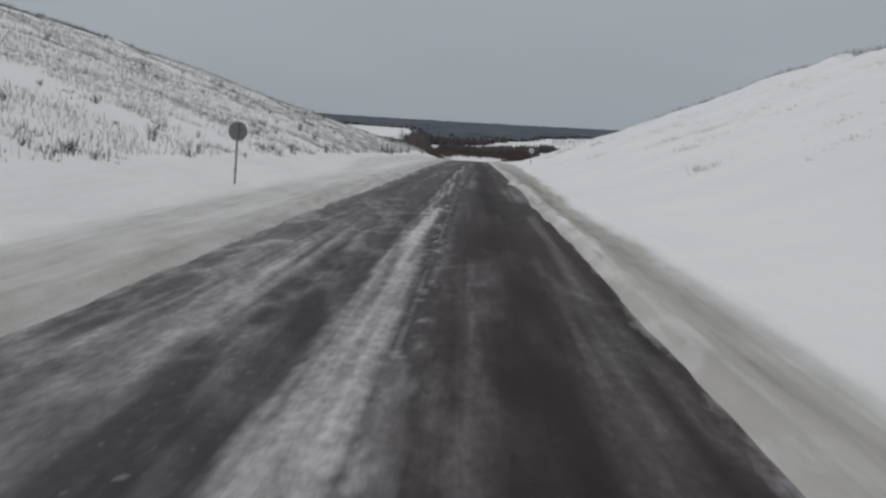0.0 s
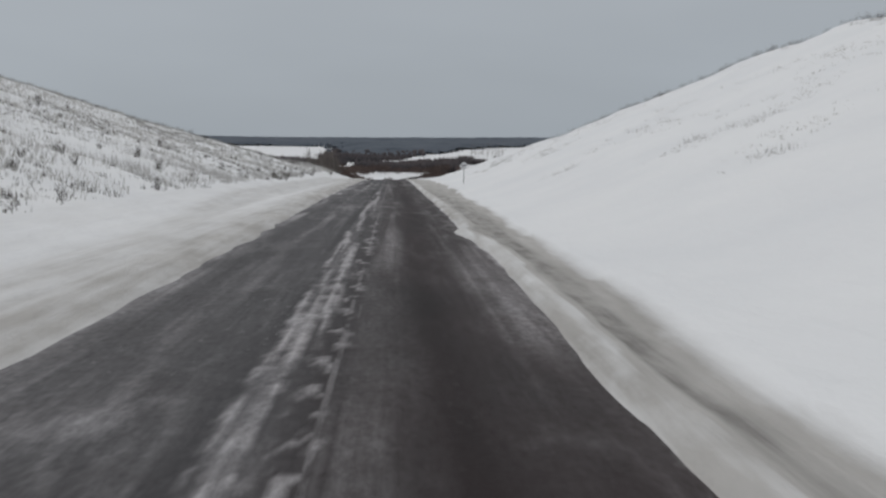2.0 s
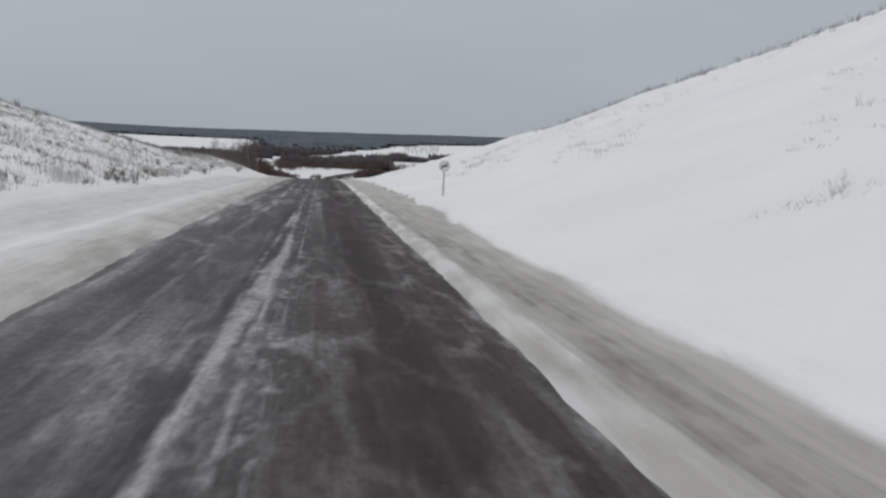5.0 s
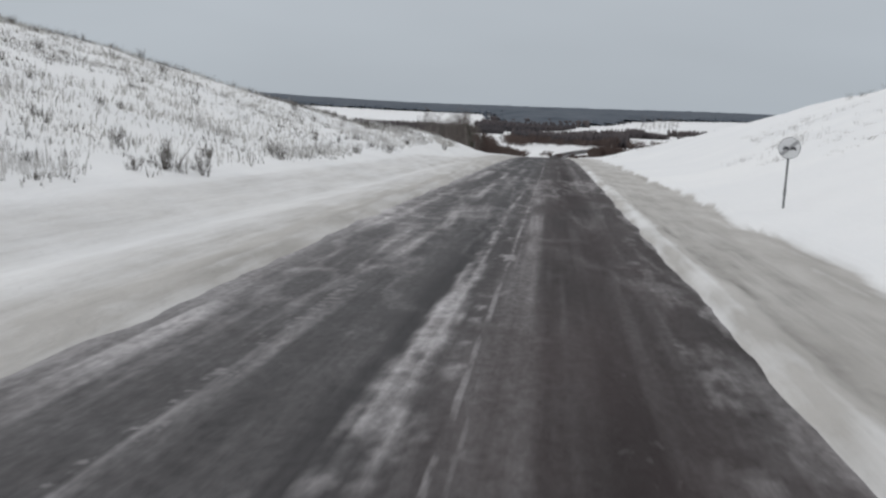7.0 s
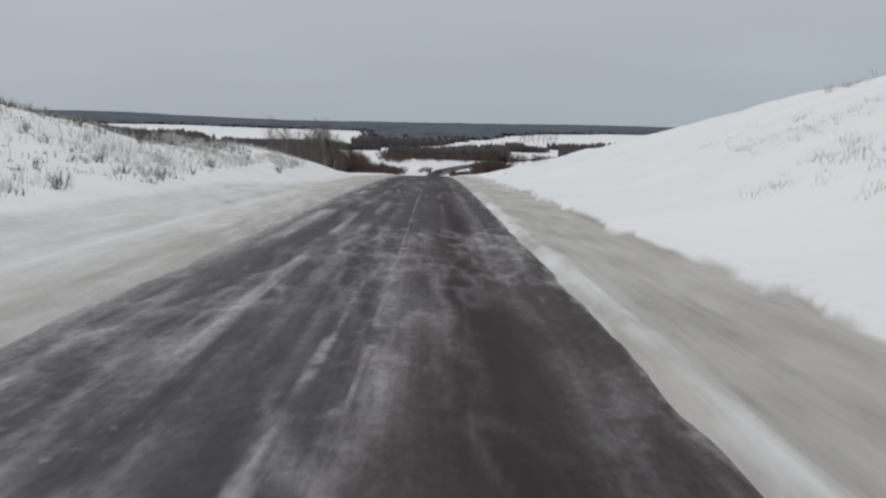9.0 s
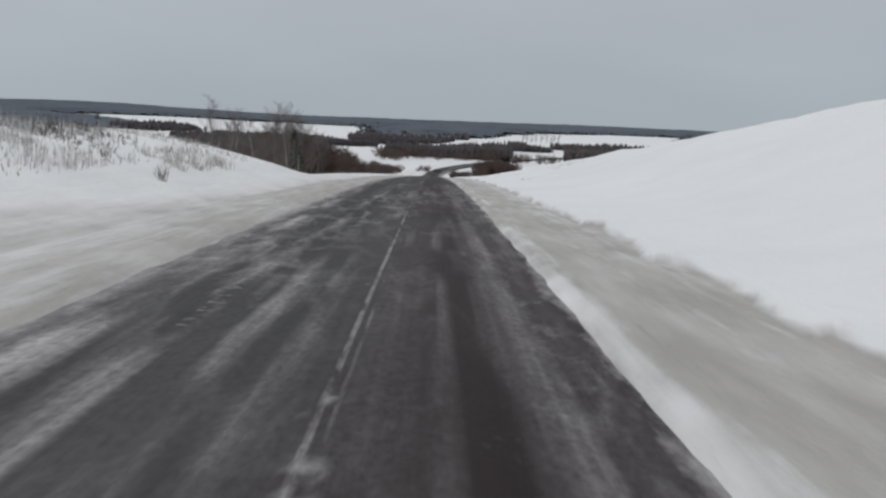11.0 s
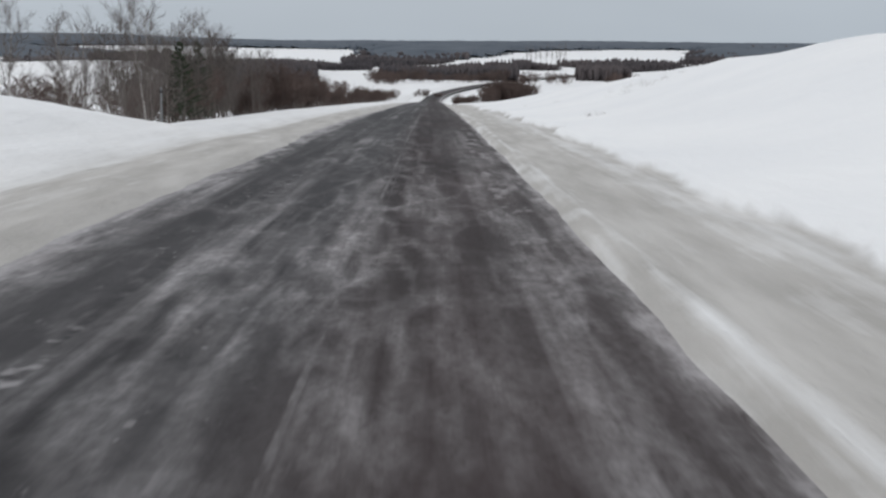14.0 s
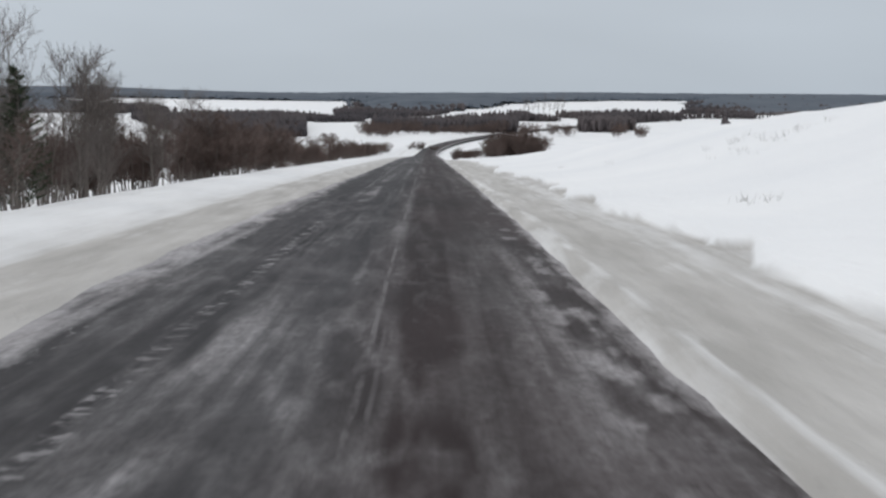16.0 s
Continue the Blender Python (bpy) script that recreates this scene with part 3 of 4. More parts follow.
def far_woods():
    rng = np.random.default_rng(5)
    # a closed canopy of shaded crowns under the single trees
    xs, ys = np.arange(-2600, 2600, 17.0), np.arange(540, 3900, 13.0)
    gx, gy = np.meshgrid(xs, ys)
    keep = wooded(gx, gy) & (np.abs(gx) < 0.72 * (gy - 120))
    z, _ = land(gx, gy)
    deep = keep.astype(float)
    for _ in range(3):
        worst = deep.copy()
        for dx, dy in ((1, 0), (-1, 0), (0, 1), (0, -1)):
            worst = np.minimum(worst, np.roll(deep, (dy, dx), (0, 1)))
        deep = 0.5 * (deep + worst) * keep
    top = deep * (1.2 + 5.0 * step(1000, 1300, gy) + 3.0 * rough_noise(gx * 0.03, gy * 0.03, 61) + 2.0 * rng.random(gx.shape)) + 0.3
    gx2, gy2 = gx + rng.uniform(-5, 5, gx.shape), gy + rng.uniform(-4, 4, gx.shape)
    v = np.stack([gx2, gy2, z + top], -1).reshape(-1, 3)
    i = np.arange(gx.size).reshape(gx.shape)
    any_ = keep[:-1, :-1] & keep[:-1, 1:] & keep[1:, 1:] & keep[1:, :-1]
    f = np.stack([i[:-1, :-1], i[:-1, 1:], i[1:, 1:], i[1:, :-1]], -1)[any_]
    # beyond 1050 m the canopy takes the conifer colour with haze in it
    for far, mat, label in ((False, BAREWOOD, "dense bare winter woods low on the valley side"), (True, CONIFER, "dense conifer woods on the far hillside, tinted with pale blue haze")):
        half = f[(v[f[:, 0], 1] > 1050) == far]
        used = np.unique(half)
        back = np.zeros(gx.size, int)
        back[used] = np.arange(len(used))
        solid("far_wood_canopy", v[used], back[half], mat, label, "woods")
    # single trees: dark conifers higher up, bare broadleaf trees lower down
    n = 38000
    y = 700 + 3200 * rng.random(n) ** 1.3
    x = (rng.random(n) * 1.4 - 0.7) * (y - 150)
    near = 66000
    ny = 545 + 565 * rng.random(near)
    x, y = np.append(x, (rng.random(near) * 0.66 - 0.34) * (ny - 200)), np.append(y, ny)
    k = wooded(x, y)
    x, y = x[k], y[k]
    z, _ = land(x, y)
    kind = (lattice(x * 0.004, y * 0.003, 71) + 0.7 * step(1350, 1700, y) + 0.2 * (rng.random(len(x)) - 0.5) - 0.5 * (y < 1150)) > 0.62
    p = np.stack([x, y, z - 0.3], -1)
    size = np.where(y < 850, 5.6, np.where(y < 1100, 4.4, np.where(y < 1500, 5.5, 6.5))) * (0.35 + 0.95 * rng.random(len(x)) ** 1.5) * (0.75 + 0.6 * lattice(x * 0.02, y * 0.02, 63))
    # the single conifers carry the same painted haze
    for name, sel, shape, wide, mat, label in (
            ("far_conifers", kind, cone_shape(), 0.42, CONIFER, "dark conifers of the far woods, tinted with pale blue haze"),
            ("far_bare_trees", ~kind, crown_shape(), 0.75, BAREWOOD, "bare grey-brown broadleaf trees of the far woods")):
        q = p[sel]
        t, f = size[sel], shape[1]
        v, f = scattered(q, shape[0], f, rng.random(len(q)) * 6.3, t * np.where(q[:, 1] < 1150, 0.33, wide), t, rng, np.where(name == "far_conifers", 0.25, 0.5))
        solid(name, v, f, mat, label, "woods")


far_woods()


# ---- bare trees and bushes ----
def limb(out, a, b, ra, rb):
    """A tapered three-sided stick from a to b, added to a list of vertices and a list of faces."""
    v, f = out
    d = (b - a).normalized()
    u = d.orthogonal().normalized()
    w = d.cross(u)
    n = len(v)
    for c, r in ((a, ra), (b, rb)):
        for k in range(3):
            g = k * 2.0944
            v.append(c + u * (math.cos(g) * r) + w * (math.sin(g) * r))
    for k in range(3):
        j = (k + 1) % 3
        f.append((n + k, n + j, n + 3 + j, n + 3 + k))


def spike(out, a, b, r):
    """A thin pointed twig."""
    v, f = out
    u = (b - a).orthogonal().normalized() * r
    w = (b - a).normalized().cross(u)
    n = len(v)
    v += [a + u, a - u * 0.5 + w * 0.87, a - u * 0.5 - w * 0.87, b]
    f += [(n, n + 1, n + 3), (n + 1, n + 2, n + 3), (n + 2, n, n + 3)]


def grow(trunk, twigs, a, way, length, radius, depth, rng, spread, lift, least=0.012):
    """A limb in three bent lengths, which forks as it goes."""
    steps = 3
    at, d = a, way.normalized()
    for k in range(steps):
        d = (d + Vector((rng.gauss(0, 0.12), rng.gauss(0, 0.12), lift * 0.12))).normalized()
        b = at + d * (length / steps)
        r0, r1 = radius * (1 - 0.75 * k / steps), radius * (1 - 0.75 * (k + 1) / steps)
        if depth > 0 or k < 2:
            limb(trunk if depth > 1 else twigs, at, b, r0, r1)
        else:
            spike(twigs, at, b, r0)
        if depth > 0:
            for _ in range(2 if depth > 1 or k else 1):
                g = rng.uniform(0, 6.28)
                side = (d.orthogonal().normalized() * math.cos(g) + d.cross(d.orthogonal().normalized()) * math.sin(g))
                out = (d * (1 - spread) + side * spread + Vector((0, 0, lift * 0.25))).normalized()
                grow(trunk, twigs, b, out, length * rng.uniform(0.42, 0.62), max(r1 * 0.6, least), depth - 1, rng, spread, lift, least)
        at = b


def stick_part(name, out, material, parent, fine=None, second=None):
    """Sticks as one mesh; finer sticks may join it with a second material."""
    v, f = [tuple(p) for p in out[0]], list(out[1])
    n, first = len(v), len(f)
    if fine:
        v += [tuple(p) for p in fine[0]]
        f += [tuple(i + n for i in q) for q in fine[1]]
    ob = mesh_from(name, v, f, material, False, parent)
    if fine:
        ob.data.materials.append(second)
        ob.data.polygons.foreach_set("material_index", [0] * first + [1] * (len(f) - first))
    return ob


def bare_tree(label, seed, tall, thick, bark, group, least=0.008):
    rng = random.Random(seed)
    ob = thing("birch_tree" if bark is BIRCH else "bare_tree", label, "tree", group)
    trunk, branches, twigs = ([], []), ([], []), ([], [])
    at, d = Vector((0, 0, -0.2)), Vector((0, 0, 1))
    n = 9
    for k in range(n):
        d = (d + Vector((rng.gauss(0, 0.05), rng.gauss(0, 0.05), 0.1))).normalized()
        b = at + d * (tall / n)
        limb(trunk, at, b, thick * (1 - 0.9 * k / n), thick * (1 - 0.9 * (k + 1) / n))
        if k >= 1:
            for _ in range(3):
                g = rng.uniform(0, 6.28)
                out = Vector((math.cos(g) * 0.8, math.sin(g) * 0.8, rng.uniform(0.6, 1.2)))
                grow(branches, twigs, at + (b - at) * rng.random(), out, tall * rng.uniform(0.17, 0.32) * (1.2 - 0.75 * k / n), thick * 0.34 * (1.1 - 0.8 * k / n), 2, rng, 0.5, 0.6, least)
        at = b
    # fine upright twigs that make a hazy crown
    for i in range(0, len(branches[0]), 6):
        for _ in range(4):
            p = branches[0][i].lerp(branches[0][i + 3], rng.random())
            way = Vector((rng.gauss(0, 0.6), rng.gauss(0, 0.6), rng.uniform(0.3, 1.1)))
            spike(twigs, p, p + way.normalized() * tall * rng.uniform(0.06, 0.16), 0.0055)
    stick_part("trunk", trunk, bark, ob)
    tagged(stick_part("crown", branches, BARK, ob, twigs, GREYTWIG), kind="stuff")
    return ob


def bush(label, seed, tall, wide, stems, group, name="bush", fine=0.018, low=0.3):
    """Thin bare stems that carry a round crown of fine twigs."""
    rng = random.Random(seed)
    ob = thing(name, label, "bush", group)
    wood, twigs = ([], []), ([], [])
    for _ in range(stems):
        g, r = rng.uniform(0, 6.28), wide * 0.22 * math.sqrt(rng.random())
        a = Vector((math.cos(g) * r, math.sin(g) * r, -0.15))
        g += rng.uniform(-0.8, 0.8)
        way = Vector((math.cos(g), math.sin(g), 0)) * wide * rng.uniform(0.05, 0.30)
        top = a + way + Vector((0, 0, tall * rng.uniform(0.62, 0.9)))
        mid = a + (top - a) * 0.5 + Vector((rng.gauss(0, 0.08), rng.gauss(0, 0.08), 0)) - way * 0.15
        limb(wood, a, mid, 0.010 * tall, 0.007 * tall)
        limb(wood, mid, top, 0.007 * tall, 0.003 * tall)
        for i in range(13):
            t = low + (1 - low) * (i + rng.random()) / 13
            p = a.lerp(mid, t * 2) if t < 0.5 else mid.lerp(top, t * 2 - 1)
            h = rng.uniform(0, 6.28)
            reach = wide * 0.34 * rng.uniform(0.5, 1.1) * math.sin(3.14 * min(1, 0.25 + 0.62 * t))
            q = p + Vector((math.cos(h), math.sin(h), 0)) * reach + Vector((0, 0, rng.uniform(0.3, 1.0) * reach))
            limb(twigs, p, q, 0.0035 * tall, fine * 0.6)
            for _ in range(11):
                f = p.lerp(q, rng.uniform(0.15, 1.0))
                d = (q - p).normalized() * 0.5 + Vector((rng.gauss(0, 0.6), rng.gauss(0, 0.6), rng.gauss(0.45, 0.5)))
                spike(twigs, f, f + d.normalized() * tall * rng.uniform(0.07, 0.2), fine * rng.uniform(0.6, 1.2))
    tagged(stick_part("crown", wood, BARK, ob, twigs, TWIG), kind="stuff")
    return ob


def put(kinds, spots, seed):
    """Sets copies of the kinds at the spots: rows of x, y, size and which kind."""
    rng = random.Random(seed)
    fresh = set()
    for x, y, size, which in spots:
        ob = kinds[which]
        m = pose(x, y, height(x, y) - 0.05, 0, 0, rng.uniform(0, 360))
        scale = Matrix.Diagonal((size, size, size * rng.uniform(0.9, 1.1), 1))
        if which in fresh:
            o = copy_thing(ob, m)
            o.scale = scale.to_scale()
        else:
            ob.matrix_basis = m @ scale
            fresh.add(which)


BELT = "trees and bushes of the roadside belt"
birches = [bare_tree("slender bare birch with a pale trunk at the snowy roadside", s, t, k, BIRCH, BELT) for s, t, k in ((1, 7.2, 0.085), (2, 6.3, 0.075), (3, 5.6, 0.065))]
aspens = [bare_tree("bare grey roadside tree with fine reddish twigs", s, t, k, BARK, BELT, 0.008) for s, t, k in ((11, 5.6, 0.07), (12, 4.6, 0.06), (13, 5.2, 0.065), (14, 6.2, 0.075))]
willows = [bush("leafless reddish-brown willow bush on thin bare stems", s, t, 2.6, n, BELT, fine=0.013, low=0.34) for s, t, n in ((21, 4.4, 6), (22, 3.8, 5), (23, 3.2, 5))]
massed = [bush("dense mass of leafless reddish-brown willow in snow", s, t, 3.4, n, BELT, fine=0.022, low=0.25) for s, t, n in ((24, 4.4, 8), (25, 3.8, 8), (26, 3.4, 7))]

rb = random.Random(77)
put(birches, [(-12.9, 248.2, 1.0, 2), (-16.2, 260.8, 1.0, 0), (-15.4, 246.0, 0.75, 1), (-17.2, 243.5, 0.8, 2), (-18.8, 252.0, 0.95, 1), (-20.5, 262.0, 1.0, 0), (-21.5, 270.0, 1.0, 2), (-18.5, 281.0, 0.65, 1), (-24.0, 276.0, 0.9, 0), (-26.0, 292.0, 1.0, 1)], 1)
spots = []
for y0, n in ((242, 1), (249, 3), (256, 3), (263, 5), (268, 6), (274, 8), (281, 7), (290, 5), (300, 4)):
    spots += [(-13.3 - rb.random() * 6, y0 + rb.uniform(-1.5, 1.5), rb.uniform(0.72, 1.12), rb.randrange(4)) for _ in range(n)]
put(aspens, spots, 2)
spots = []
for y0, n, size in ((247, 2, 0.7), (254, 3, 0.75), (262, 5, 0.95), (269, 5, 1.0), (277, 6, 1.0), (286, 9, 1.05), (296, 9, 1.0), (306, 9, 1.05), (316, 9, 1.05), (328, 9, 1.0), (342, 8, 0.92), (358, 8, 0.85), (376, 8, 0.8), (396, 8, 0.85), (418, 8, 0.85), (440, 9, 0.9), (460, 9, 0.9), (480, 8, 0.8)):
    spread = 1.8 if y0 < 300 else 5
    spots += [(-13.4 - rb.random() ** 1.2 * (9 if y0 < 400 else 7), y0 + rb.uniform(-spread, spread), size * rb.uniform(0.75, 1.15), rb.randrange(3)) for _ in range(n)]
put(willows, [s for s in spots if s[1] < 284], 3)
put(massed, [s for s in spots if s[1] >= 284], 4)


# ---- dry grass and weeds on the banks ----
def tufts(name, points, tall, blades, wide, material, label, seed, lean=0.35):
    """Dry stalks: thin upright triangles in loose clumps."""
    rng = np.random.default_rng(seed)
    n = len(points) * blades
    base = np.repeat(points, blades, 0) + np.stack([rng.normal(0, 0.22, n), rng.normal(0, 0.22, n), np.full(n, -0.05)], -1)
    h = np.repeat(tall, blades) * (0.45 + 0.75 * rng.random(n))
    g = rng.random(n) * 6.28
    side = np.stack([np.cos(g), np.sin(g), 0 * g], -1) * (wide * (0.6 + 0.8 * rng.random(n)))[:, None]
    tip = base + np.stack([rng.normal(0, lean, n) * h, rng.normal(0, lean, n) * h, h], -1)
    mid = base * 0.5 + tip * 0.5 + np.stack([0 * h, 0 * h, 0.08 * h], -1)
    v = np.stack([base - side * 0.5, base + side * 0.5, mid + side * 0.4, mid - side * 0.4, tip], 1).reshape(-1, 3)
    i = (np.arange(n) * 5)[:, None]
    f = np.concatenate([i + [0, 1, 2], i + [0, 2, 3], i + [3, 2, 4]])
    return solid(name, v, f, material, label, "grass")


def on_ground(x, y):
    z, _ = land(x, y)
    return np.stack([x, y, z], -1)


rg = np.random.default_rng(9)
n = 62000
x, y = -12.3 - 30 * rg.random(n) ** 0.9, -5 + 235 * rg.random(n)
patch = rough_noise(x * 0.22, y * 0.13, 81, 4) + 0.10 * step(17, 26, -x) + 0.05 * rough_noise(x * 0.02, y * 0.02, 83)
keep = (patch + 0.5 * (rg.random(n) - 0.5) * 0.3 > -0.05) & (rg.random(n) < np.interp(y, [40, 90, 130, 180], [0.8, 0.5, 0.5, 0.65]))
tufts("dry_grass", on_ground(x[keep], y[keep]), 0.15 + 0.33 * rg.random(keep.sum()), 3, 0.038, DRYGRASS, "dry yellow-grey grass poking through snow on a bank", 4, 0.2)
n = 15000
x, y = -11.9 - 30 * rg.random(n), -5 + 225 * rg.random(n) ** 1.3
patch = rough_noise(x * 0.16, y * 0.10, 91, 4)
keep = (patch > 0.07) & (rg.random(n) < 0.55)
tufts("dark_weeds", on_ground(x[keep], y[keep]), 0.12 + 0.26 * rg.random(keep.sum()), 8, 0.03, SHRUB, "dark dry weeds standing in snow on a bank", 5, 0.16)
n = 2600
x, y = -12.4 - 7 * rg.random(n) ** 1.5, 85 + 120 * rg.random(n)
keep = rough_noise(x * 0.25, y * 0.18, 93, 3) > 0.08
tufts("frosted_weeds", on_ground(x[keep], y[keep]), 0.35 + 0.5 * rg.random(keep.sum()), 7, 0.026, FROSTED, "tall frosted weeds at the foot of a snowy bank", 15, 0.12)
# the ridge of the left bank
n = 2600
y = -5 + 215 * rg.random(n)
top = ridge_l(y)
x = -12 - (top - 0.3) / 0.36 + rg.normal(0, 1.2, n)
tufts("ridge_weeds", on_ground(x, y), 0.15 + 0.4 * rg.random(n), 8, 0.035, SHRUB, "dark weeds along the top of a snowy bank", 6)
n = 500
y = 10 + 190 * rg.random(n)
top = np.interp(y, [-60, 80, 120, 160, 200], [15, 15.5, 16, 15, 7.8])
x = np.interp(y, [-60, 120, 180, 240], [7.6, 8.0, 10.2, 11.5]) + (top - 0.5) / np.interp(y, [-60, 140, 200], [0.42, 0.44, 0.40]) + rg.normal(0, 1.5, n)
tufts("brow_weeds", on_ground(x, y), 0.3 + 0.5 * rg.random(n), 8, 0.03, SHRUB, "thin weeds along the brow of a snow slope", 16, 0.2)
# thin growth on the right bank
n = 3000
x, y = 9.5 + 26 * rg.random(n), 5 + 300 * rg.random(n)
patch = rough_noise(x * 0.10, y * 0.05, 95, 4)
keep = (patch > 0.24) & (rg.random(n) < 0.5)
xx, yy = x[keep], y[keep]
n = 5200
x, y = 13 + 24 * rg.random(n), 25 + 125 * rg.random(n)
keep = (rough_noise(x * 0.13, y * 0.07, 97, 4) + 0.06 * step(16, 30, x) > 0.19) & (rg.random(n) < 0.7)
tufts("short_weeds", on_ground(x[keep], y[keep]), 0.08 + 0.16 * rg.random(keep.sum()), 6, 0.03, DRYGRASS, "short weeds just breaking through a snow slope", 26, 0.4)
for cx, cy, k, sp in ((11.4, 92.9, 9, 0.35), (14.9, 77.9, 9, 0.35), (13.6, 62.9, 9, 0.35), (10.8, 45.7, 9, 0.35), (16.6, 135.4, 9, 0.35), (23.5, 115.7, 9, 0.35), (18.1, 102.7, 9, 0.35), (18.4, 77.9, 9, 0.35), (17.1, 78.4, 9, 0.35), (15.5, 178.5, 9, 0.35), (14.4, 164.7, 9, 0.35), (15.5, 165.7, 9, 0.35), (11.1, 162.5, 9, 0.35), (11.7, 155.5, 9, 0.35), (19.9, 184.7, 9, 0.35), (14.8, 123.9, 26, 0.8), (23.7, 162, 60, 4.0), (25.5, 150, 50, 3.5), (14.5, 165.6, 14, 0.8), (17.5, 175.6, 40, 2.2), (14.0, 161, 30, 1.2), (16.9, 281.7, 30, 1.4), (10.6, 47.6, 5, 0.4), (11.2, 46.6, 4, 0.4), (9.9, 261, 6, 0.5)):
    xx = np.append(xx, cx + rg.normal(0, sp, k))
    yy = np.append(yy, cy + rg.normal(0, sp * 1.5, k))
grass_y = 205 + 12 * rg.random(60)
tufts("grass_clump", on_ground(-11.4 - 2.2 * rg.random(60), grass_y), 0.35 + 0.3 * rg.random(60), 12, 0.03, DRYGRASS, "clump of tall dry grass at the end of a snow bank", 27, 0.25)
tufts("sparse_grass", on_ground(xx, yy), 0.12 + 0.3 * rg.random(len(xx)), 7, 0.024, FROSTED, "sparse frosted grass on a smooth snow slope", 7)

# weeds in slanting rows on the right slope
rows_x, rows_y = [], []
for cx, cy in ((23.9, 110), (16.7, 67), (15.6, 67.5), (22.5, 81), (21.3, 69), (29, 95), (37, 102), (16, 45.3), (23.1, 114), (14.7, 76.7), (14, 63.6), (17.5, 76.5), (21.2, 81.4), (11.5, 94), (15.5, 128), (22.6, 81.7), (15.1, 155), (14, 148), (17.4, 190), (17.9, 131), (27.4, 168), (24.2, 142), (15.9, 135), (18.8, 142), (24.4, 171), (20.4, 58.7), (14, 38), (17.3, 180), (17.4, 176)):
    along_row = rg.normal(0, 1.0, 22)
    rows_x = np.append(rows_x, cx + along_row * 1.1)
    rows_y = np.append(rows_y, cy + along_row * 0.6 + rg.normal(0, 0.5, 22))
tufts("slope_weeds", on_ground(rows_x, rows_y), 0.06 + 0.12 * rg.random(len(rows_x)), 6, 0.024, DRYGRASS, "short dry weeds in slanting rows on a snow slope", 28, 0.5)


def weed_shrub(seed, tall):
    rng = random.Random(seed)
    ob = thing("weed_shrub", "small dark leafless shrub in snow on the bank", "shrub", "shrubs on the left bank")
    stems = ([], [])
    for _ in range(14):
        g, lean = rng.uniform(0, 6.28), rng.uniform(0.1, 0.6)
        grow(stems, stems, Vector((rng.gauss(0, 0.12), rng.gauss(0, 0.12), -0.1)), Vector((math.cos(g) * lean, math.sin(g) * lean, 1)), tall * rng.uniform(0.5, 0.9), 0.016, 1, rng, 0.4, 0.8)
    tagged(stick_part("crown", stems, SHRUB, ob), kind="stuff")
    return ob


shrubs = [weed_shrub(31, 0.9), weed_shrub(32, 1.1), weed_shrub(33, 0.7)]
spots = [(-10.9, 199.8), (-15.0, 220.5), (-11.8, 131.8), (-13.2, 138.1), (-11.4, 132.8), (-12.4, 145.3), (-14.1, 165.3), (-18.0, 180.6), (-11.9, 133.2), (-12.2, 131.5), (-12.3, 129.4), (-14.2, 132.4), (-13.1, 137.9), (-13.4, 147.4), (-12.2, 123.7), (-12.8, 114.7), (-13.6, 29.1), (-13.4, 31.9), (-12.3, 31.4), (-12.6, 44.4), (-16.3, 44.1), (-16.4, 80.2), (-17.0, 74.4), (-25.2, 89.5), (-19.7, 115.9), (-22.7, 106.8), (-13.8, 139.5), (-13.6, 135.2), (-19.4, 173.8), (-25.1, 183.6), (-25.6, 164.2), (-16.4, 123.3), (-12.4, 162.8), (-12.1, 174.0), (-12.3, 180.6)]
rs = random.Random(8)
spots += [(-12.2 - 22 * rs.random() ** 1.4, rs.uniform(15, 205)) for _ in range(110)]
put(shrubs, [(a, b, rs.uniform(0.35, 0.85), rs.randrange(3)) for a, b in spots], 8)


# ---- road signs and posts ----
def tube(bm, a, b, r, sides=10):
    d = Vector(b) - Vector(a)
    made = bmesh.ops.create_cone(bm, cap_ends=True, segments=sides, radius1=r, radius2=r, depth=d.length)
    m = Matrix.Translation((Vector(a) + Vector(b)) / 2) @ d.to_track_quat("Z", "Y").to_matrix().to_4x4()
    bmesh.ops.transform(bm, matrix=m, verts=made["verts"])


def box(bm, x0, x1, y0, y1, z0, z1):
    made = bmesh.ops.create_cube(bm, size=1)
    m = Matrix.Translation(((x0 + x1) / 2, (y0 + y1) / 2, (z0 + z1) / 2)) @ Matrix.Diagonal((x1 - x0, y1 - y0, z1 - z0, 1))
    bmesh.ops.transform(bm, matrix=m, verts=made["verts"])


def disc(bm, z, r, y0, y1, sides=40):
    tube(bm, (0, y0, z), (0, y1, z), r, sides)


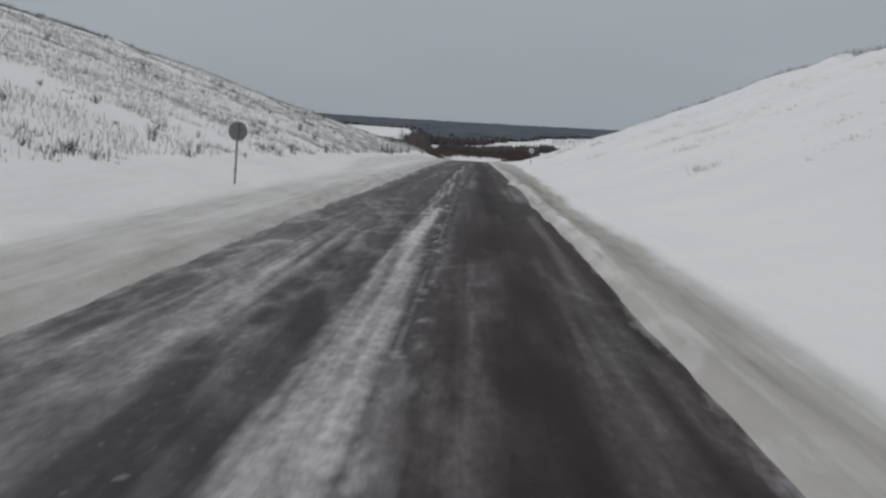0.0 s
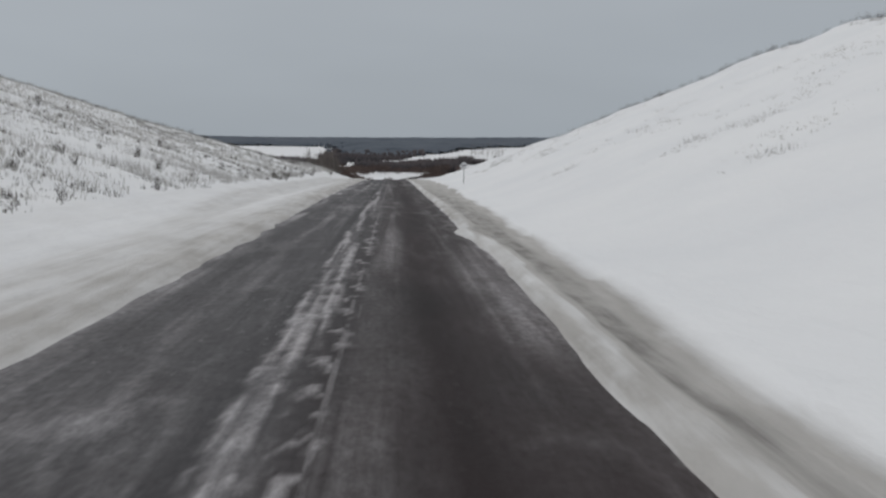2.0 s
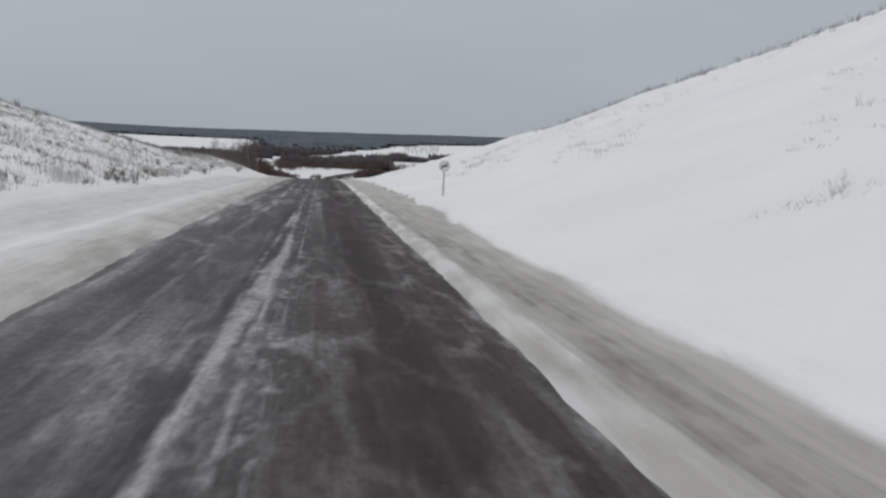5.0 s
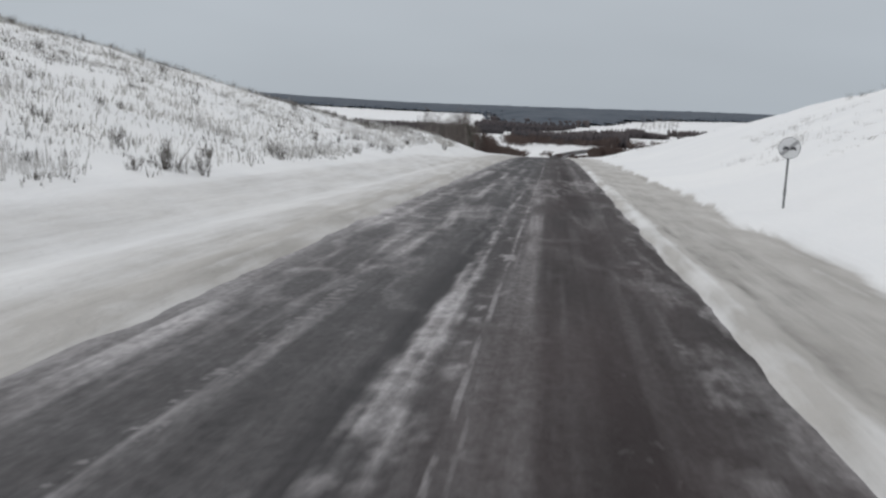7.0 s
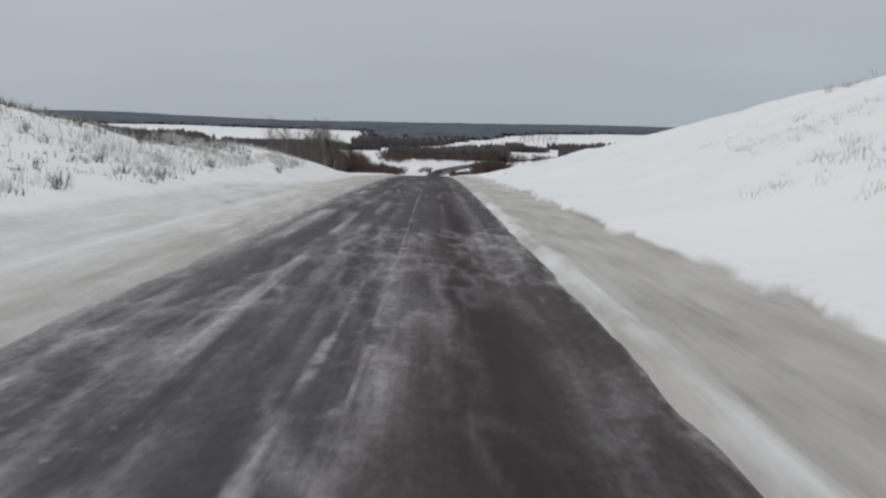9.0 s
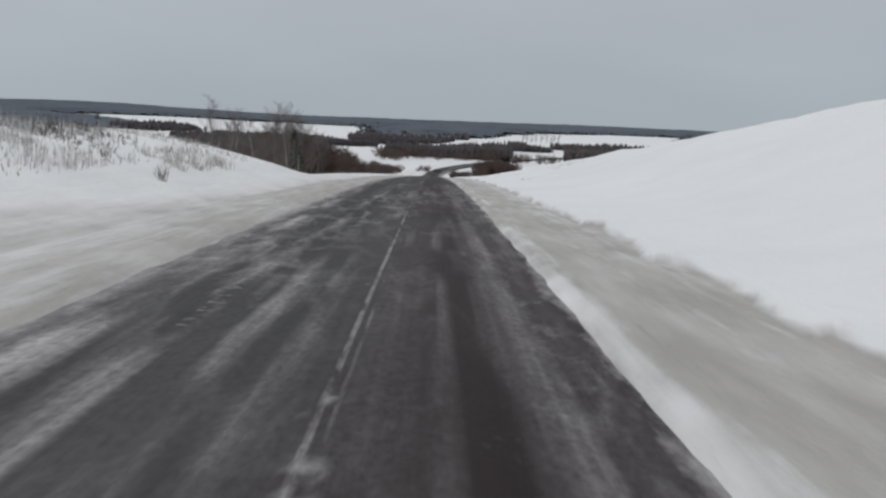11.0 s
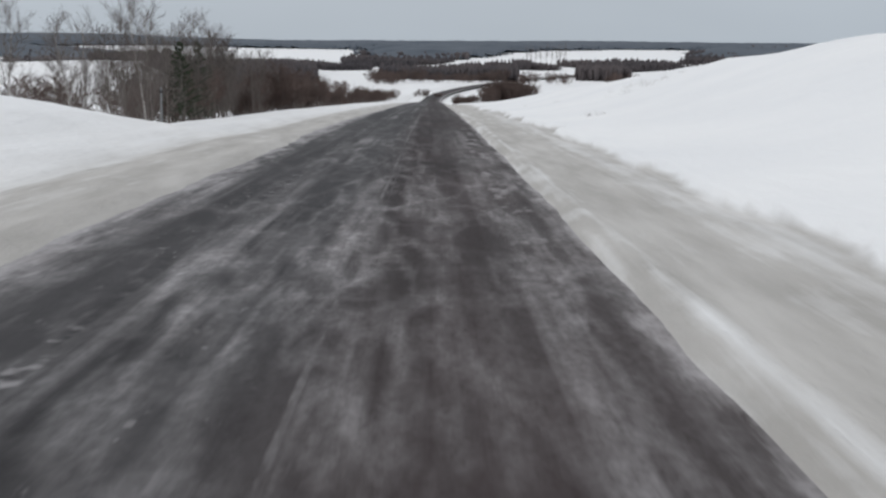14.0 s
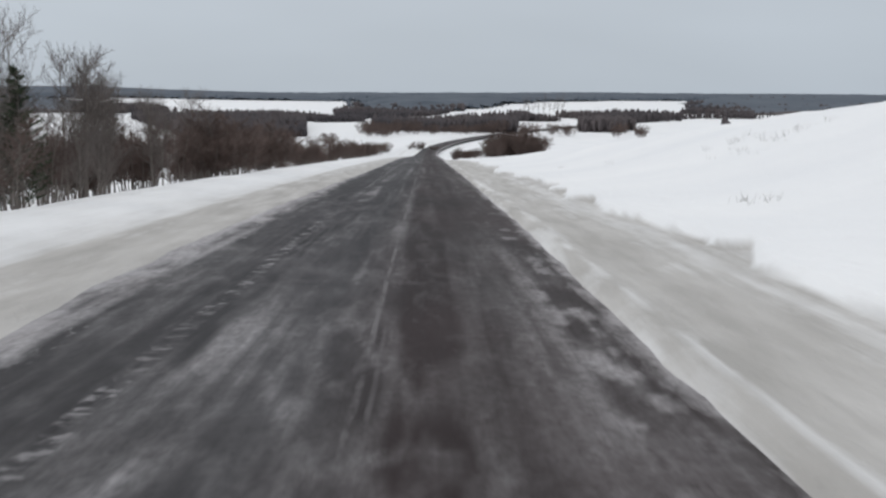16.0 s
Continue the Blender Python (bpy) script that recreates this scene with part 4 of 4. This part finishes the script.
def road_sign(label, at, face, up):
    """A round sign on a pole; face -1 shows its front to -y."""
    ob = thing("road_sign", label, "road sign", "road signs", at=at)
    f = face
    bm = bmesh.new()
    tube(bm, (0, 0, -0.6), (0, 0, up + 0.30), 0.038, 12)
    part("pole", bm, METAL, ob)
    bm = bmesh.new()
    tube(bm, (0, 0, 0.42), (0, 0, 0.62), 0.05, 12)
    part("pole_sleeve", bm, METAL, ob)
    plate = bmesh.new()
    disc(plate, up, 0.35, f * 0.046, f * 0.052)
    made = bmesh.ops.create_circle(plate, segments=40, radius=0.35)
    bmesh.ops.delete(plate, geom=made["verts"], context="VERTS")
    plate = part("plate", plate, METAL, ob, "grey metal back of the plate")
    bm = bmesh.new()
    ring = []
    for r, yy in ((0.352, f * 0.040), (0.352, f * 0.060), (0.338, f * 0.060), (0.338, f * 0.040)):
        ring.append([bm.verts.new((math.cos(a) * r, yy, up + math.sin(a) * r)) for a in np.linspace(0, 2 * math.pi, 41)[:-1]])
    for k in range(4):
        for i in range(40):
            bm.faces.new((ring[k][i], ring[k][(i + 1) % 40], ring[(k + 1) % 4][(i + 1) % 40], ring[(k + 1) % 4][i]))
    bmesh.ops.recalc_face_normals(bm, faces=bm.faces)
    part("rim", bm, METAL, ob)
    for dz in (-0.15, 0.15):
        bm = bmesh.new()
        box(bm, -0.06, 0.06, min(f * 0.03, f * 0.045), max(f * 0.03, f * 0.045), up + dz - 0.02, up + dz + 0.02)
        box(bm, -0.05, 0.05, min(-f * 0.05, f * 0.03), max(-f * 0.05, f * 0.03), up + dz - 0.015, up + dz + 0.015)
        part("clamp", bm, METAL, ob)
    bm = bmesh.new()
    disc(bm, up, 0.335, f * 0.053, f * 0.056)
    sheet = part("face_sheet", bm, WHITE, ob, "white reflective sheet")
    # the grey slanting band of an end-of-restriction sign, and two cars seen from behind
    bm = bmesh.new()
    box(bm, -0.325, 0.325, min(f * 0.056, f * 0.0585), max(f * 0.056, f * 0.0585), -0.055, 0.055)
    bmesh.ops.transform(bm, matrix=Matrix.Translation((0, 0, up)) @ Matrix.Rotation(radians(-42 if f < 0 else 42), 4, "Y"), verts=bm.verts)
    part("slanting_band", bm, GREYPRINT, sheet, "grey slanting band")
    for cx in (-0.115, 0.115):
        bm = bmesh.new()
        lo, hi = min(f * 0.0585, f * 0.061), max(f * 0.0585, f * 0.061)
        box(bm, cx - 0.095, cx + 0.095, lo, hi, up - 0.045, up + 0.005)
        box(bm, cx - 0.065, cx + 0.065, lo, hi, up + 0.005, up + 0.045)
        for w in (-0.075, 0.075):
            box(bm, cx + w - 0.02, cx + w + 0.02, lo, hi, up - 0.07, up - 0.045)
        part("car_symbol", bm, DARK, sheet, "black car symbol")
    return ob


GREYPRINT = plain("grey_print", (0.30, 0.30, 0.31), (0.38, 0.38, 0.39), 9, 0.6)
road_sign("round road sign seen from its grey metal back, on a pole", pose(-9.0, 36.5, height(-9.0, 36.5), 0, 1.5, 4), 1, 1.95)
road_sign("round white sign with two black cars and a grey slanting band", pose(7.45, 134.5, height(7.45, 134.5), 0, 0.8, 3), -1, 1.95)


def marker_post(x, y):
    ob = thing("marker_post", "slim pale roadside marker post standing in the snow", "post", at=pose(x, y, height(x, y), 1, 2, 0))
    bm = bmesh.new()
    tube(bm, (0, 0, -0.3), (0, 0, 1.55), 0.045, 8)
    part("post", bm, METAL, ob)
    bm = bmesh.new()
    tube(bm, (0, 0, 1.3), (0, 0, 1.42), 0.049, 8)
    part("dark_band", bm, DARK, ob, "black band")


marker_post(-11.7, 246.4)


# ---- the valley's nearer trees ----
def young_pine(x, y, tall, seed):
    rng = random.Random(seed)
    ob = thing("pine_tree", "young dark green pine among bare roadside bushes", "tree", BELT, at=pose(x, y, height(x, y) - 0.1, 0, 0, rng.uniform(0, 360)))
    trunk, boughs = ([], []), ([], [])
    limb(trunk, Vector((0, 0, -0.2)), Vector((0.05, 0, tall)), 0.07, 0.012)
    needles = ([], [])
    k = 0.25
    while k < tall:
        reach = (tall - k) * 0.34 + 0.12
        for _ in range(7):
            g = rng.uniform(0, 6.28)
            a = Vector((0, 0, k + rng.uniform(-0.1, 0.1)))
            b = a + Vector((math.cos(g), math.sin(g), 0.45)) * reach * rng.uniform(0.6, 1.1)
            limb(boughs, a, b, 0.016, 0.006)
            for i in range(16):
                p = a + (b - a) * rng.uniform(0.25, 1.05)
                d = Vector((rng.gauss(0, 1), rng.gauss(0, 1), rng.gauss(0.5, 0.7))).normalized()
                limb(needles, p, p + d * rng.uniform(0.10, 0.2), 0.03, 0.008)
        k += 0.27
    stick_part("trunk", trunk, BARK, ob)
    tagged(stick_part("crown", boughs, BARK, ob, needles, NEEDLE), kind="stuff")


for x, y, tall, seed in ((-15.0, 268.0, 5.2, 2), (-13.8, 258.5, 4.5, 3), (-20.5, 281.0, 6.2, 5)):
    young_pine(x, y, tall, seed)

VALLEY = "bushes and trees in the valley"
vbush = [bush("broad leafless brown thicket in the snowy valley", s, t, 5, n, VALLEY, "thicket", 0.034, 0.12) for s, t, n in ((51, 4.4, 6), (52, 3.5, 6))]
rv = random.Random(12)
spots = [(13.0 + rv.random() * 8.8, 420 + rv.random() * 16, rv.uniform(0.95, 1.3), rv.randrange(2)) for _ in range(42)]
spots += [(4.0 + rv.random() * 10, 424 + rv.random() * 8, rv.uniform(0.35, 0.55), rv.randrange(2)) for _ in range(24)]
spots += [(-19 + rv.random() * 7, 500 + rv.random() * 40, rv.uniform(0.7, 1.0), rv.randrange(2)) for _ in range(10)]
spots += [(-26 + rv.random() * 12, 645 + rv.random() * 40, rv.uniform(1.0, 1.5), rv.randrange(2)) for _ in range(8)]
spots += [(40 + rv.random() * 60, 640 + rv.random() * 70, rv.uniform(1.0, 1.8), rv.randrange(2)) for _ in range(14)]
spots += [(-60 - rv.random() * 30, 470 + rv.random() * 260, rv.uniform(1.2, 1.9), rv.randrange(2)) for _ in range(24)]
spots += [(-25 - rv.random() * 40, 330 + rv.random() * 260, rv.uniform(1.0, 1.5), rv.randrange(2)) for _ in range(16)]
spots += [(-8 + rv.random() * 12, 548 + rv.random() * 8, rv.uniform(0.4, 0.65), rv.randrange(2)) for _ in range(7)]
spots += [(-30 + k * 2.4 + rv.uniform(-1.5, 1.5), 684 + rv.uniform(-6, 10), rv.uniform(0.9, 1.6), rv.randrange(2)) for k in range(28)]
put(vbush, spots, 13)

poplar = bare_tree("tall bare poplar in a row beside a far field", 61, 15, 0.16, BARK, "poplar row at the far field")
put([poplar], [(84 + k * 4.2 + rv.uniform(-1, 1), 1085 + rv.uniform(-4, 4), rv.uniform(0.8, 1.1), 0) for k in range(9)], 14)
